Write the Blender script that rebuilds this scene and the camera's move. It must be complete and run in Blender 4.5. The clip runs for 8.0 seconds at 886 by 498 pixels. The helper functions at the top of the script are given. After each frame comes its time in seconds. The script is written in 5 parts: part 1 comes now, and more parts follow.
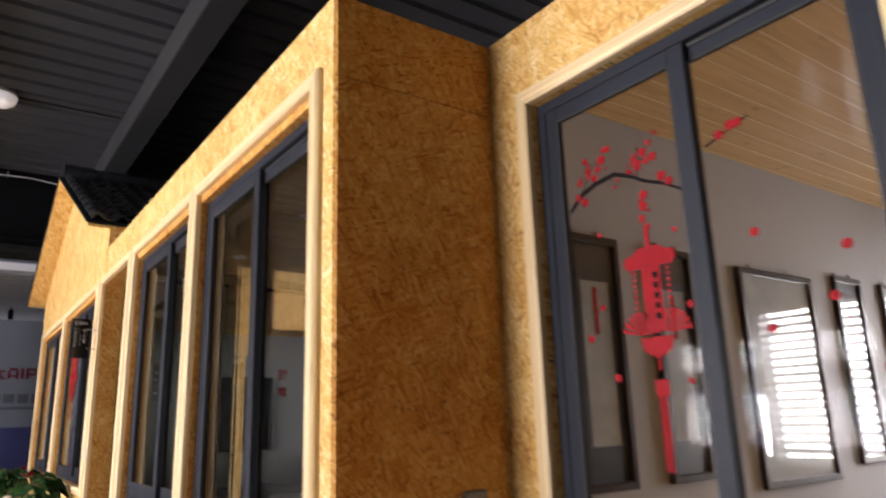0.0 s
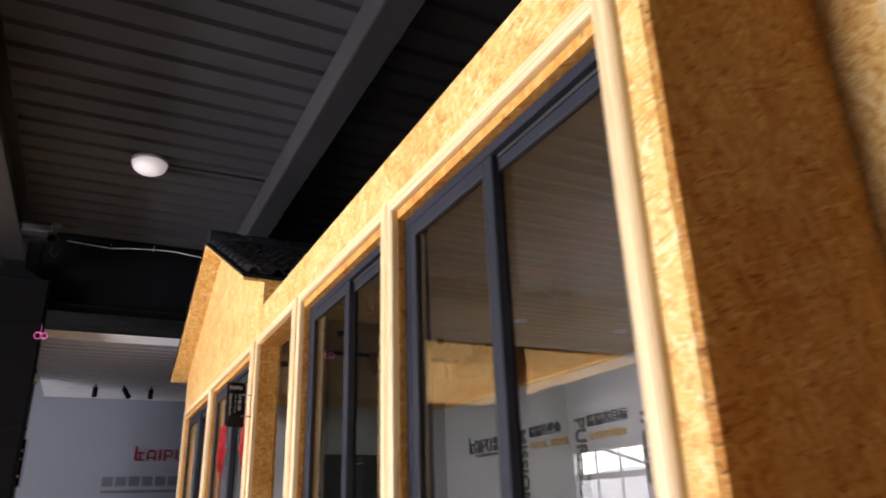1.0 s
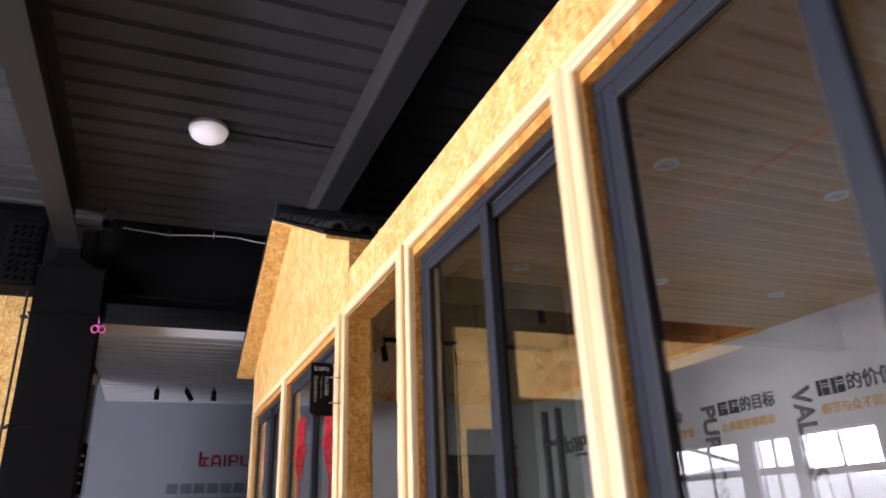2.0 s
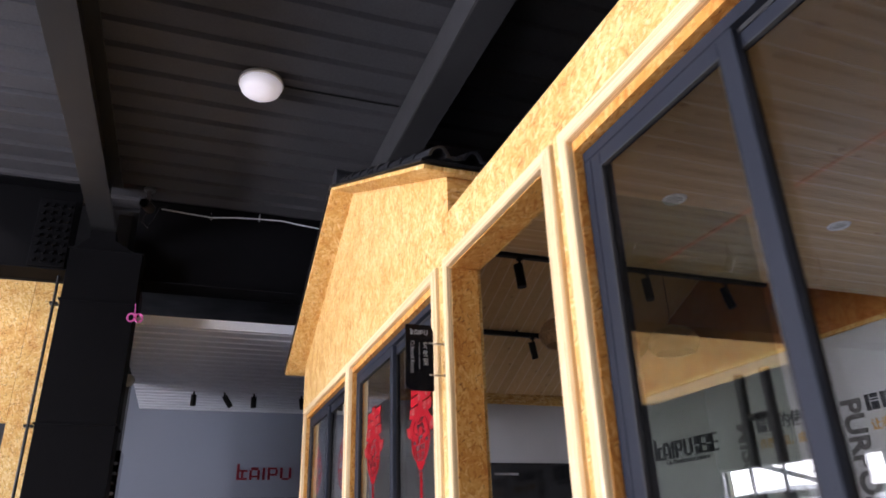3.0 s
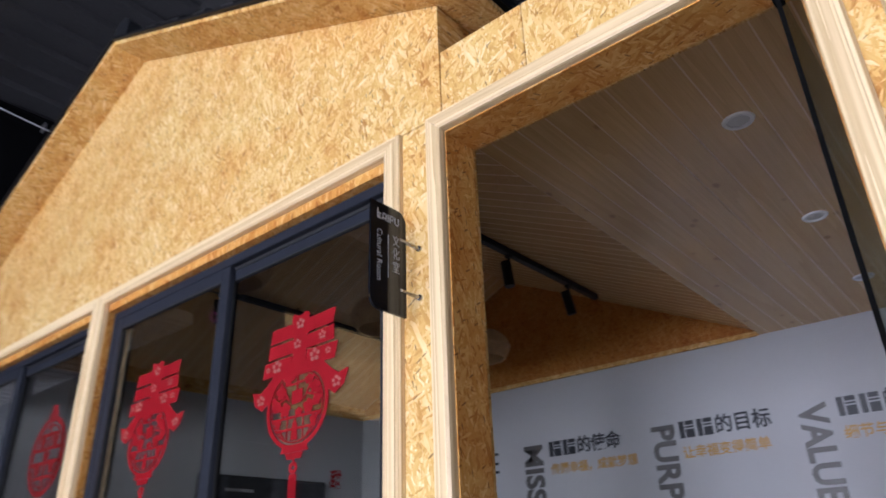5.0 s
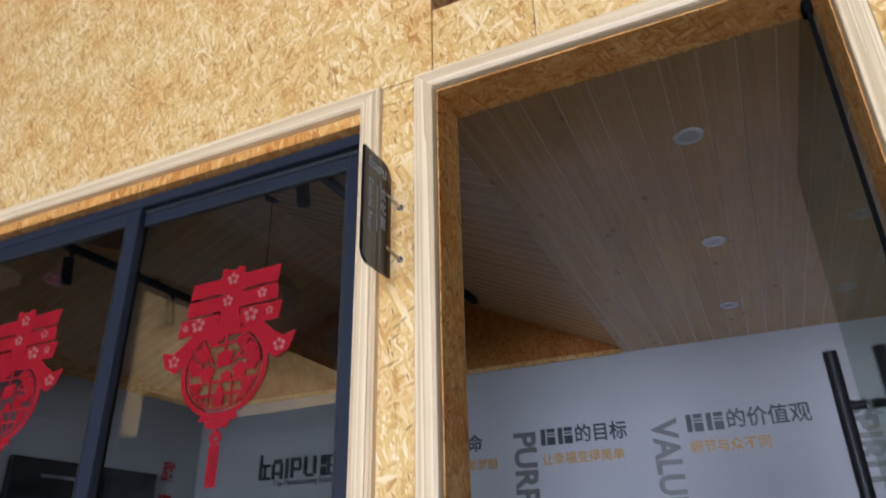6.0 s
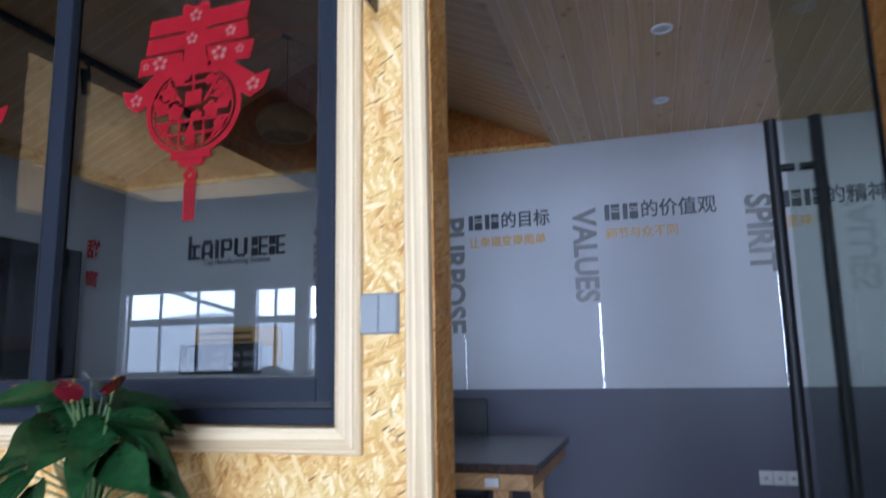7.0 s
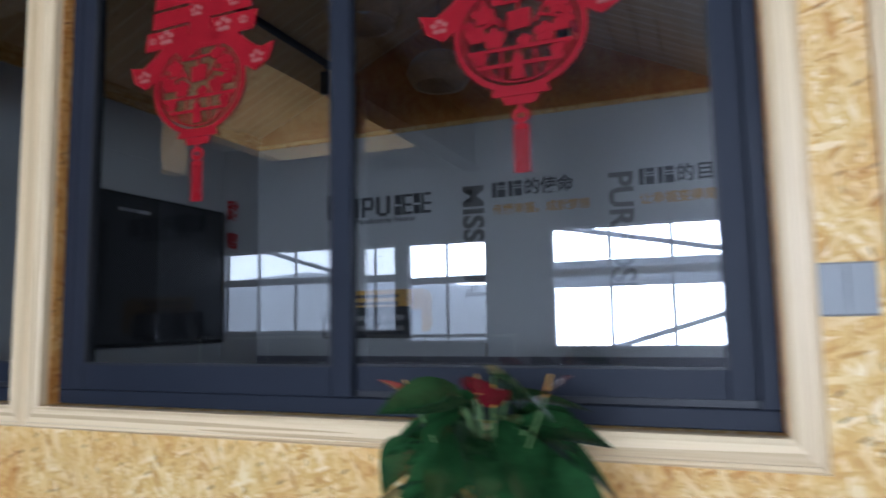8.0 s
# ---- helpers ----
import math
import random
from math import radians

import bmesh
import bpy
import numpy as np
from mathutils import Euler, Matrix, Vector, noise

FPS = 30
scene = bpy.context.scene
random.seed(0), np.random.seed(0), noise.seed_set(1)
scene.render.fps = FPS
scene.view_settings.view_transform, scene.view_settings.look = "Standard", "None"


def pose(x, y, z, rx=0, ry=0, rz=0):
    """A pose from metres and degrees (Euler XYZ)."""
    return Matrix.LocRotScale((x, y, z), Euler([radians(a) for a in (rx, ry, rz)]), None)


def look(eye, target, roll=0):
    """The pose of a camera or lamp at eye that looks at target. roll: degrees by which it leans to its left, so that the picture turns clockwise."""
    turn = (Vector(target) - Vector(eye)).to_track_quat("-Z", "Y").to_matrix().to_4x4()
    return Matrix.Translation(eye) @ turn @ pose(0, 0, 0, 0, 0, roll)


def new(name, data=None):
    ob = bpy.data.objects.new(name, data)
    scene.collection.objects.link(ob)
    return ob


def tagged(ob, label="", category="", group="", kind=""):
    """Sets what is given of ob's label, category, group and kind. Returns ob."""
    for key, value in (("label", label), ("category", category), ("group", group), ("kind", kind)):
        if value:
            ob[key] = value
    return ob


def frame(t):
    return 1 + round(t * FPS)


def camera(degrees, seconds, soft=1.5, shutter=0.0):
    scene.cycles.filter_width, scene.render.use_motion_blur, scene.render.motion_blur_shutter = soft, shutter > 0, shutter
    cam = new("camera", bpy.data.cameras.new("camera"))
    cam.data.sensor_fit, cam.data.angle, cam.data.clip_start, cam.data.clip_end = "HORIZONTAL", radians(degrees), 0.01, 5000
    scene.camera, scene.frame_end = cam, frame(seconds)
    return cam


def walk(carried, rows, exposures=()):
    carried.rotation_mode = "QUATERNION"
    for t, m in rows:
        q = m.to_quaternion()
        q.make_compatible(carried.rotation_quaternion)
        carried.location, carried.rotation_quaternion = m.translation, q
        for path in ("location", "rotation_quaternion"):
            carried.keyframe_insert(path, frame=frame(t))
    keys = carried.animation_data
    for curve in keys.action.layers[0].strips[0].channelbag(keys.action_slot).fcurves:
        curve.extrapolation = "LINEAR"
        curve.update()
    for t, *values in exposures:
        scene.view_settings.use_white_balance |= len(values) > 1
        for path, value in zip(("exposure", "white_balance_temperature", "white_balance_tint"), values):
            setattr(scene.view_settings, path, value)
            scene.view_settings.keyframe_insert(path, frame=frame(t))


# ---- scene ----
cam = camera(65.8, 8.0, soft=1.7, shutter=0.4)
PATH = [
    (0, (0.089, 0.05, 1.356), (1.224, 1.625, 1.838), -1.9),
    (0.5, (0.048, 0.42, 1.379), (1.048, 2.034, 2.008), -2.2),
    (1, (0.016, 0.874, 1.322), (0.865, 2.539, 2.034), -1.9),
    (1.5, (0.073, 1.334, 1.327), (0.835, 3.036, 2.048), -2.0),
    (2.8, (-0.062, 2.534, 1.328), (0.6, 4.253, 2.109), -2.0),
    (3, (-0.06, 2.713, 1.274), (0.586, 4.432, 2.067), -1.8),
    (3.5, (-0.126, 3.131, 1.334), (0.564, 4.83, 2.13), -2.0),
    (4, (-0.188, 3.582, 1.38), (0.651, 5.202, 2.199), -2.0),
    (4.5, (-0.241, 3.935, 1.325), (0.862, 5.379, 2.16), -2.1),
    (4.7, (-0.241, 4.063, 1.311), (0.997, 5.393, 2.148), -2.2),
    (5.8, (-0.318, 4.59, 1.315), (1.299, 5.393, 2.173), -1.3),
    (6, (-0.329, 4.618, 1.268), (1.32, 5.362, 2.12), -1.3),
    (6.5, (-0.39, 4.651, 1.155), (1.389, 5.266, 1.832), -1.3),
    (7, (-0.387, 4.768, 1.113), (1.502, 5.341, 1.438), -1.1),
    (7.5, (-0.324, 5.1, 1.139), (1.578, 5.677, 1.356), -0.7),
    (8, (-0.297, 5.465, 1.175), (1.545, 6.216, 1.381), -1.0),
]
EXPOSURE = [(0, 0.06, 6950, 21), (0.5, 0.10, 6950, 22), (1, 0.08, 6850, 24), (1.5, 0.12, 6650, 26), (3, 0.05, 6250, 24), (3.5, -0.07, 6150, 23), (4, -0.34, 6000, 22), (4.5, -0.36, 5900, 22), (6, -0.70, 5450, 19), (6.5, -0.6, 5150, 17), (7, -0.47, 4950, 15), (7.5, -0.60, 5050, 15), (8, -0.92, 5200, 15)]
walk(cam, [(t, look(eye, target, roll)) for t, eye, target, roll in PATH], EXPOSURE)

# ---- world, sun and large lights ----
world = bpy.data.worlds.new("overcast_sky")
scene.world = world
world.use_nodes = True
wn = world.node_tree.nodes
sky = wn.new("ShaderNodeTexSky")
sky.sky_type = "NISHITA"
sky.sun_disc = False
sky.sun_elevation, sky.sun_rotation = radians(38), radians(-75)
world.node_tree.links.new(sky.outputs[0], wn["Background"].inputs[0])
wn["Background"].inputs[1].default_value = 0.12

sun = new("sun", bpy.data.lights.new("sun", "SUN"))
sun.data.energy, sun.data.angle, sun.data.color = 1.2, radians(12), (1.0, 0.96, 0.9)
sun.matrix_world = look((-20, -4, 16), (0, 0, 0))

# Daylight in the openings of the window wall: (y0, y1, z0, z1), watts
WEST = -7.7
OPENINGS = [(1.9, 4.0, 0.8, 3.3), (4.4, 7.8, 0.74, 2.5), (8.8, 10.15, 0.82, 2.4), (10.35, 11.15, 1.0, 2.4), (11.5, 13.8, 1.0, 2.42)]


def daylight(y0, y1, z0, z1, power):
    lamp = bpy.data.lights.new("window_daylight", "AREA")
    lamp.shape, lamp.size, lamp.size_y = "RECTANGLE", y1 - y0, z1 - z0 + 0.2
    lamp.energy, lamp.color = power * (y1 - y0) * (z1 - z0 + 0.2), (0.93, 0.97, 1.0)
    ob = new("window_daylight", lamp)
    ob.matrix_world = Matrix(((0, 0, -1, WEST - 0.45), (-1, 0, 0, (y0 + y1) / 2), (0, 1, 0, (z0 + z1) / 2), (0, 0, 0, 1)))
    return ob


for (y0, y1, z0, z1), power in zip(OPENINGS, (165.0, 165.0, 150.0, 26.0, 26.0)):
    daylight(y0 - 0.18, y1 + 0.18, z0, z1, power)


EAST = 5.50                              # rear wall of the front room
EAST_PANES = ((-0.14, 0.24, 0.98, 1.46), (0.27, 1.36, 0.95, 2.12))     # its bare pane and its pane behind a blind
for y0, y1, z0, z1 in EAST_PANES:
    lamp = bpy.data.lights.new("window_daylight", "AREA")
    lamp.shape, lamp.size, lamp.size_y = "RECTANGLE", y1 - y0, z1 - z0
    lamp.energy, lamp.color = 68.0 * (y1 - y0) * (z1 - z0), (0.95, 0.98, 1.0)
    new("window_daylight", lamp).matrix_world = Matrix(((0, 0, 1, EAST + 0.15), (1, 0, 0, (y0 + y1) / 2), (0, 1, 0, (z0 + z1) / 2), (0, 0, 0, 1)))

SHOP_FILL_SPOTS = ((-2.2, 8.2), (-3.5, 8.2), (-4.8, 8.2))      # added unseen spots that brighten the opposite shop front
for x, y in SHOP_FILL_SPOTS:
    lamp = bpy.data.lights.new("shop_fill_spot", "SPOT")
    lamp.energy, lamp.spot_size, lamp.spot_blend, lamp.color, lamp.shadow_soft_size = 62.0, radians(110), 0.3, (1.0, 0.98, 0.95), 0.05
    new("shop_fill_spot", lamp).matrix_world = look((x, y + 0.02, 4.02), (x, 9.1, 2.9))

# ---- materials ----


class Mat:
    """A small builder of node materials."""

    def __init__(self, name, rough=0.5, metal=0.0, color=(0.5, 0.5, 0.5), spec=0.5):
        self.m = bpy.data.materials.new(name)
        self.m.use_nodes = True
        self.t = self.m.node_tree
        self.b = self.t.nodes["Principled BSDF"]
        self.b.inputs["Roughness"].default_value = rough
        self.b.inputs["Metallic"].default_value = metal
        self.b.inputs["Base Color"].default_value = (*color, 1)
        self.b.inputs["Specular IOR Level"].default_value = spec
        self.pos = None

    def node(self, kind, **values):
        n = self.t.nodes.new(kind)
        for k, v in values.items():
            n.inputs[k].default_value = v
        return n

    def link(self, a, b):
        self.t.links.new(a, b)

    def place(self, scale=(1, 1, 1), turn=(0, 0, 0)):
        """World position, turned and scaled."""
        if self.pos is None:
            self.pos = self.t.nodes.new("ShaderNodeNewGeometry").outputs["Position"]
        r = self.t.nodes.new("ShaderNodeVectorRotate")
        r.rotation_type = "EULER_XYZ"
        r.inputs["Rotation"].default_value = [radians(a) for a in turn]
        self.link(self.pos, r.inputs["Vector"])
        s = self.t.nodes.new("ShaderNodeVectorMath")
        s.operation = "MULTIPLY"
        s.inputs[1].default_value = scale
        self.link(r.outputs[0], s.inputs[0])
        return s.outputs[0]

    def noise(self, vec, scale, detail=4, rough=0.6, distortion=0.0):
        n = self.node("ShaderNodeTexNoise", Scale=scale, Detail=detail, Roughness=rough, Distortion=distortion)
        self.link(vec, n.inputs["Vector"])
        return n.outputs["Fac"]

    def ramp(self, fac, *stops):
        r = self.t.nodes.new("ShaderNodeValToRGB")
        e = r.color_ramp.elements
        while len(e) < len(stops):
            e.new(0.5)
        for i, (p, c) in enumerate(stops):
            e[i].position = p
            e[i].color = (*c, 1) if len(c) == 3 else c
        self.link(fac, r.inputs[0])
        return r.outputs[0]

    def mix(self, fac, a, b, mode="MIX"):
        m = self.t.nodes.new("ShaderNodeMix")
        m.data_type, m.blend_type = "RGBA", mode
        for sock, v in ((m.inputs[0], fac), (m.inputs[6], a), (m.inputs[7], b)):
            if isinstance(v, (int, float)):
                sock.default_value = v
            elif isinstance(v, tuple):
                sock.default_value = (*v, 1)
            else:
                self.link(v, sock)
        return m.outputs[2]

    def math(self, op, a, b=0.0):
        m = self.t.nodes.new("ShaderNodeMath")
        m.operation = op
        for sock, v in ((m.inputs[0], a), (m.inputs[1], b)):
            if isinstance(v, (int, float)):
                sock.default_value = v
            else:
                self.link(v, sock)
        return m.outputs[0]

    def color(self, c):
        self.link(c, self.b.inputs["Base Color"])

    def roughness(self, r):
        self.link(r, self.b.inputs["Roughness"])

    def bump(self, height, strength=0.3, distance=0.002):
        n = self.node("ShaderNodeBump", Strength=strength, Distance=distance)
        self.link(height, n.inputs["Height"])
        self.link(n.outputs[0], self.b.inputs["Normal"])


def make_osb(name, facing="x", shade_tint=(1.0, 1.0, 1.0)):
    """Pressed board of flat wood strands, 1 to 2 cm by 4 to 9 cm, lying in the board's plane."""
    k = Mat(name, rough=0.55, spec=0.3)
    layers = []
    for angle, wide, length, least in ((20, 150, 33, 0.0), (-52, 185, 40, 0.5), (78, 168, 36, 0.55), (-12, 174, 34, 0.60), (46, 140, 27, 0.66), (-30, 124, 23, 0.74), (10, 130, 25, 0.78), (-72, 142, 27, 0.82), (26, 108, 19, 0.88)):
        turn = {"x": (angle, 0, 0), "y": (0, angle, 0), "z": (0, 0, angle)}[facing]
        scale = {"x": (26, wide, length), "y": (wide, 26, length), "z": (wide, length, 26)}[facing]
        p = k.place(scale, turn)
        n = k.node("ShaderNodeTexNoise", Scale=0.9, Detail=2.0)
        k.link(p, n.inputs["Vector"])
        add = k.t.nodes.new("ShaderNodeVectorMath")
        add.operation = "MULTIPLY_ADD"
        add.inputs[1].default_value = (0.9, 0.9, 0.9)
        k.link(n.outputs["Color"], add.inputs[0])
        k.link(p, add.inputs[2])
        v = k.node("ShaderNodeTexVoronoi", Scale=1.0, Randomness=1.0)
        k.link(add.outputs[0], v.inputs["Vector"])
        sep = k.t.nodes.new("ShaderNodeSeparateColor")
        k.link(v.outputs["Color"], sep.inputs[0])
        grain = k.noise(k.place(tuple(c * (4.0 if c == wide else 0.8) for c in scale), turn), 1.0, 2)
        layers.append((sep.outputs[0], sep.outputs[1], v.outputs["Distance"], grain, least))
    value, edge, fine = layers[0][0], layers[0][2], layers[0][3]
    for shade, rank, dist, grain, least in layers[1:]:
        pick = k.math("GREATER_THAN", rank, least)
        value = k.mix(pick, value, shade)
        edge = k.mix(pick, edge, dist)
        fine = k.mix(pick, fine, grain)
    blotch = k.noise(k.place(), 1.3, 3)
    cloud = k.noise(k.place(), 7.0, 4)
    tone = k.math("ADD", k.math("MULTIPLY", value, 0.66), k.math("ADD", k.math("MULTIPLY", fine, 0.30), k.math("MULTIPLY", cloud, 0.28)))
    c = k.ramp(tone, (0.20, (0.36, 0.16, 0.038)), (0.33, (0.55, 0.305, 0.082)), (0.46, (0.65, 0.405, 0.122)), (0.68, (0.715, 0.485, 0.170)), (0.86, (0.79, 0.595, 0.275)), (1.0, (0.86, 0.71, 0.43)))
    c = k.mix(0.5, c, k.ramp(blotch, (0.32, (0.88, 0.68, 0.46)), (0.62, (1.0, 1.0, 1.0))), "MULTIPLY")
    c = k.mix(0.5, c, k.ramp(cloud, (0.34, (0.84, 0.62, 0.40)), (0.56, (1.0, 1.0, 1.0))), "MULTIPLY")
    # sparse thin dark bark flecks, in two directions
    for angle, wide, length in ((14, 130, 26), (-58, 110, 22)):
        fleck = k.node("ShaderNodeTexVoronoi", Scale=1.0, Randomness=1.0)
        k.link(k.place({"x": (16, wide, length), "y": (wide, 16, length), "z": (wide, length, 16)}[facing], {"x": (angle, 0, 0), "y": (0, angle, 0), "z": (0, 0, angle)}[facing]), fleck.inputs["Vector"])
        sep = k.t.nodes.new("ShaderNodeSeparateColor")
        k.link(fleck.outputs["Color"], sep.inputs[0])
        spot = k.math("MULTIPLY", k.math("LESS_THAN", fleck.outputs["Distance"], 0.24), k.math("GREATER_THAN", sep.outputs[1], 0.90))
        c = k.mix(k.math("MULTIPLY", spot, 0.8), c, (0.15, 0.065, 0.022))
    # multiplies shade into the colour of reveals, return and inner gable
    if shade_tint != (1.0, 1.0, 1.0):
        c = k.mix(1.0, c, shade_tint, "MULTIPLY")
    k.color(c)
    k.bump(k.math("ADD", k.math("MULTIPLY", value, 0.7), k.math("MULTIPLY", edge, 0.3)), 0.45, 0.0025)
    k.roughness(k.ramp(value, (0.0, (0.7, 0.7, 0.7)), (1.0, (0.45, 0.45, 0.45))))
    return k.m


def make_wood(name, dark, light, axis="z", rough=0.45, ring=9.0, knots=False, cross=6.0, along=0.35, vein=0.5):
    """Softwood with grain along one axis."""
    k = Mat(name, rough=rough, spec=0.35)
    sc = {"x": (along, cross, cross), "y": (cross, along, cross), "z": (cross, cross, along)}[axis]
    fibre = {"x": (6, 240, 240), "y": (240, 6, 240), "z": (240, 240, 6)}[axis]
    info = k.t.nodes.new("ShaderNodeNewGeometry").outputs["Random Per Island"]
    p = k.place(sc)
    shift = k.t.nodes.new("ShaderNodeVectorMath")
    shift.operation = "ADD"
    k.link(p, shift.inputs[0])
    comb = k.t.nodes.new("ShaderNodeCombineXYZ")
    off = k.math("MULTIPLY", info, 31.0)
    for i in range(3):
        k.link(off, comb.inputs[i])
    k.link(comb.outputs[0], shift.inputs[1])
    rings = k.noise(shift.outputs[0], 1.2, 2, 0.5, 0.6)
    rings = k.math("FRACT", k.math("MULTIPLY", rings, ring))
    fib = k.noise(k.place(fibre), 1.0, 3)
    v = k.math("ADD", k.math("MULTIPLY", rings, vein), k.math("MULTIPLY", fib, 1.1 - vein))
    c = k.ramp(v, (0.1, dark), (0.75, light))
    c = k.mix(0.35, c, k.ramp(info, (0.0, (0.72, 0.68, 0.62)), (1.0, (1.0, 1.0, 1.0))), "MULTIPLY")
    if knots:
        v2 = k.node("ShaderNodeTexVoronoi", Scale=1.0)
        k.link(k.place({"x": (5, 8, 8), "y": (8, 5, 8), "z": (8, 8, 5)}[axis]), v2.inputs["Vector"])
        spot = k.ramp(v2.outputs["Distance"], (0.06, (0.28, 0.14, 0.06)), (0.13, (1, 1, 1)))
        c = k.mix(0.45, c, spot, "MULTIPLY")
    k.color(c)
    k.bump(v, 0.15, 0.001)
    return k.m


def make_plain(name, color, rough=0.5, metal=0.0, spread=0.12, scale=3.0, grain=60.0, bump=0.08, spec=0.5):
    """Painted or plain surface with faint stains and grain."""
    k = Mat(name, rough=rough, metal=metal, spec=spec)
    big = k.noise(k.place(), scale, 4)
    small = k.noise(k.place(), grain, 3)
    lo = tuple(max(0.0, c * (1 - spread)) for c in color)
    hi = tuple(min(1.0, c * (1 + spread)) for c in color)
    v = k.math("ADD", k.math("MULTIPLY", big, 0.7), k.math("MULTIPLY", small, 0.3))
    k.color(k.ramp(v, (0.3, lo), (0.7, hi)))
    k.roughness(k.ramp(big, (0.3, (rough * 0.85,) * 3), (0.7, (min(1, rough * 1.15),) * 3)))
    k.bump(small, bump, 0.001)
    return k.m


def make_glass(name, tint=(0.95, 0.97, 0.965), least=0.07, most=0.75):
    """A coated pane that lets light through and mirrors more at a slant."""
    m = bpy.data.materials.new(name)
    m.use_nodes = True
    t = m.node_tree
    t.nodes.remove(t.nodes["Principled BSDF"])
    mixer, clear, gloss, slant = (t.nodes.new(n) for n in ("ShaderNodeMixShader", "ShaderNodeBsdfTransparent", "ShaderNodeBsdfGlossy", "ShaderNodeLayerWeight"))
    slant.inputs["Blend"].default_value = 0.5
    power, scale = t.nodes.new("ShaderNodeMath"), t.nodes.new("ShaderNodeMath")
    power.operation, scale.operation = "POWER", "MULTIPLY_ADD"
    power.inputs[1].default_value = 3.5
    scale.inputs[1].default_value, scale.inputs[2].default_value = most - least, least
    clear.inputs[0].default_value = (*tint, 1)
    gloss.inputs["Roughness"].default_value = 0.0
    t.links.new(slant.outputs["Facing"], power.inputs[0])
    t.links.new(power.outputs[0], scale.inputs[0])
    t.links.new(scale.outputs[0], mixer.inputs[0])
    t.links.new(clear.outputs[0], mixer.inputs[1])
    t.links.new(gloss.outputs[0], mixer.inputs[2])
    t.links.new(mixer.outputs[0], t.nodes["Material Output"].inputs[0])
    return m


def make_glow(name, color, strength):
    k = Mat(name, rough=0.4, color=color)
    k.b.inputs["Emission Color"].default_value = (*color, 1)
    k.b.inputs["Emission Strength"].default_value = strength
    return k.m


OSB = make_osb("strand_board_front", "x")
OSB_Y = make_osb("strand_board_side", "y")
OSB_Z = make_osb("strand_board_soffit", "z")
SHADED_BOARD = (0.86, 0.66, 0.45)     # redder, darker tint that puts shade into the board colour
OSB_SHADED = make_osb("shaded_brown_board_front", "x", (0.70, 0.43, 0.23))
OSB_SHADED_Y = make_osb("shaded_brown_board_side", "y", SHADED_BOARD)
OSB_SHADED_Z = make_osb("shaded_brown_board_head", "z", SHADED_BOARD)
PINE = make_wood("planed_pine", (0.50, 0.335, 0.16), (0.80, 0.63, 0.375), "z", 0.4, 7, cross=18.0, along=0.14, vein=0.62)
PINE_Y = make_wood("planed_pine_rail", (0.50, 0.335, 0.16), (0.80, 0.63, 0.375), "y", 0.4, 7, cross=18.0, along=0.14, vein=0.62)
PLANK = make_wood("pine_ceiling_board", (0.57, 0.355, 0.15), (0.75, 0.515, 0.255), "x", 0.13, 6, knots=True, cross=7.0, along=0.3, vein=0.3)
ALU = make_plain("anthracite_powder_coat", (0.0175, 0.0205, 0.0295), 0.5, 0.0, 0.12, 2.0, 200, 0.03, 0.16)
ALU_DARK = make_plain("black_gasket", (0.012, 0.012, 0.014), 0.6)
GLASS = make_glass("window_glass", (0.93, 0.94, 0.92), 0.13, 0.78)
CLEAR_GLASS = make_glass("clear_window_glass", (0.93, 0.94, 0.94), 0.004, 0.10)
DOOR_GLASS = make_glass("door_glass", (0.80, 0.84, 0.79), 0.02, 0.3)
WHITE = make_plain("white_wall_paint", (0.47, 0.475, 0.50), 0.75, 0.0, 0.05, 1.2, 90, 0.15)
SLATE = make_plain("slate_grey_wall_paint", (0.085, 0.085, 0.115), 0.6, 0.0, 0.08, 1.5, 90, 0.12)
BLACK_STEEL = make_plain("black_painted_steel", (0.016, 0.0165, 0.018), 0.5, 0.0, 0.25, 1.5, 70, 0.1, 0.3)
# black steel darkened for the low light on column and cross beams
SHADED_STEEL = make_plain("shaded_matt_black_paint", (0.0035, 0.0035, 0.0042), 0.7, 0.0, 0.3, 1.5, 70, 0.1, 0.05)
# black steel lightened for the window light that falls on beam_1
LIT_STEEL = make_plain("lit_black_beam_paint", (0.026, 0.026, 0.028), 0.55, 0.0, 0.3, 1.5, 70, 0.1, 0.2)
BLACK_DECK = make_plain("black_sheet_ceiling", (0.050, 0.050, 0.055), 0.75, 0.0, 0.3, 0.9, 50, 0.1, 0.1)
MATT = make_plain("matt_black_rubber", (0.005, 0.005, 0.005), 0.9, spec=0.0)
BLACK = make_plain("matt_black_paint", (0.010, 0.010, 0.011), 0.45, spec=0.22)
TILE = make_plain("black_glazed_clay", (0.014, 0.015, 0.018), 0.3, 0.0, 0.3, 6, 90, 0.1)
SHEET = make_plain("grey_sheet_metal", (0.72, 0.74, 0.78), 0.4, 0.1, 0.1, 1.0, 80, 0.05)
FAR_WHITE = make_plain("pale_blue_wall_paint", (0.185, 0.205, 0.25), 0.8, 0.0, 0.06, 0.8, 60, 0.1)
FLOOR = make_plain("pale_floor_tile", (0.47, 0.445, 0.41), 0.35, 0.0, 0.15, 1.2, 40, 0.1)
ROOM_FLOOR = make_wood("pale_bounce_wood_floor", (0.52, 0.38, 0.24), (0.72, 0.56, 0.38), "y", 0.3, 7)
DARK_WALL = make_plain("dark_grey_wall_paint", (0.055, 0.057, 0.062), 0.8, 0.0, 0.12, 0.8, 30, 0.2)
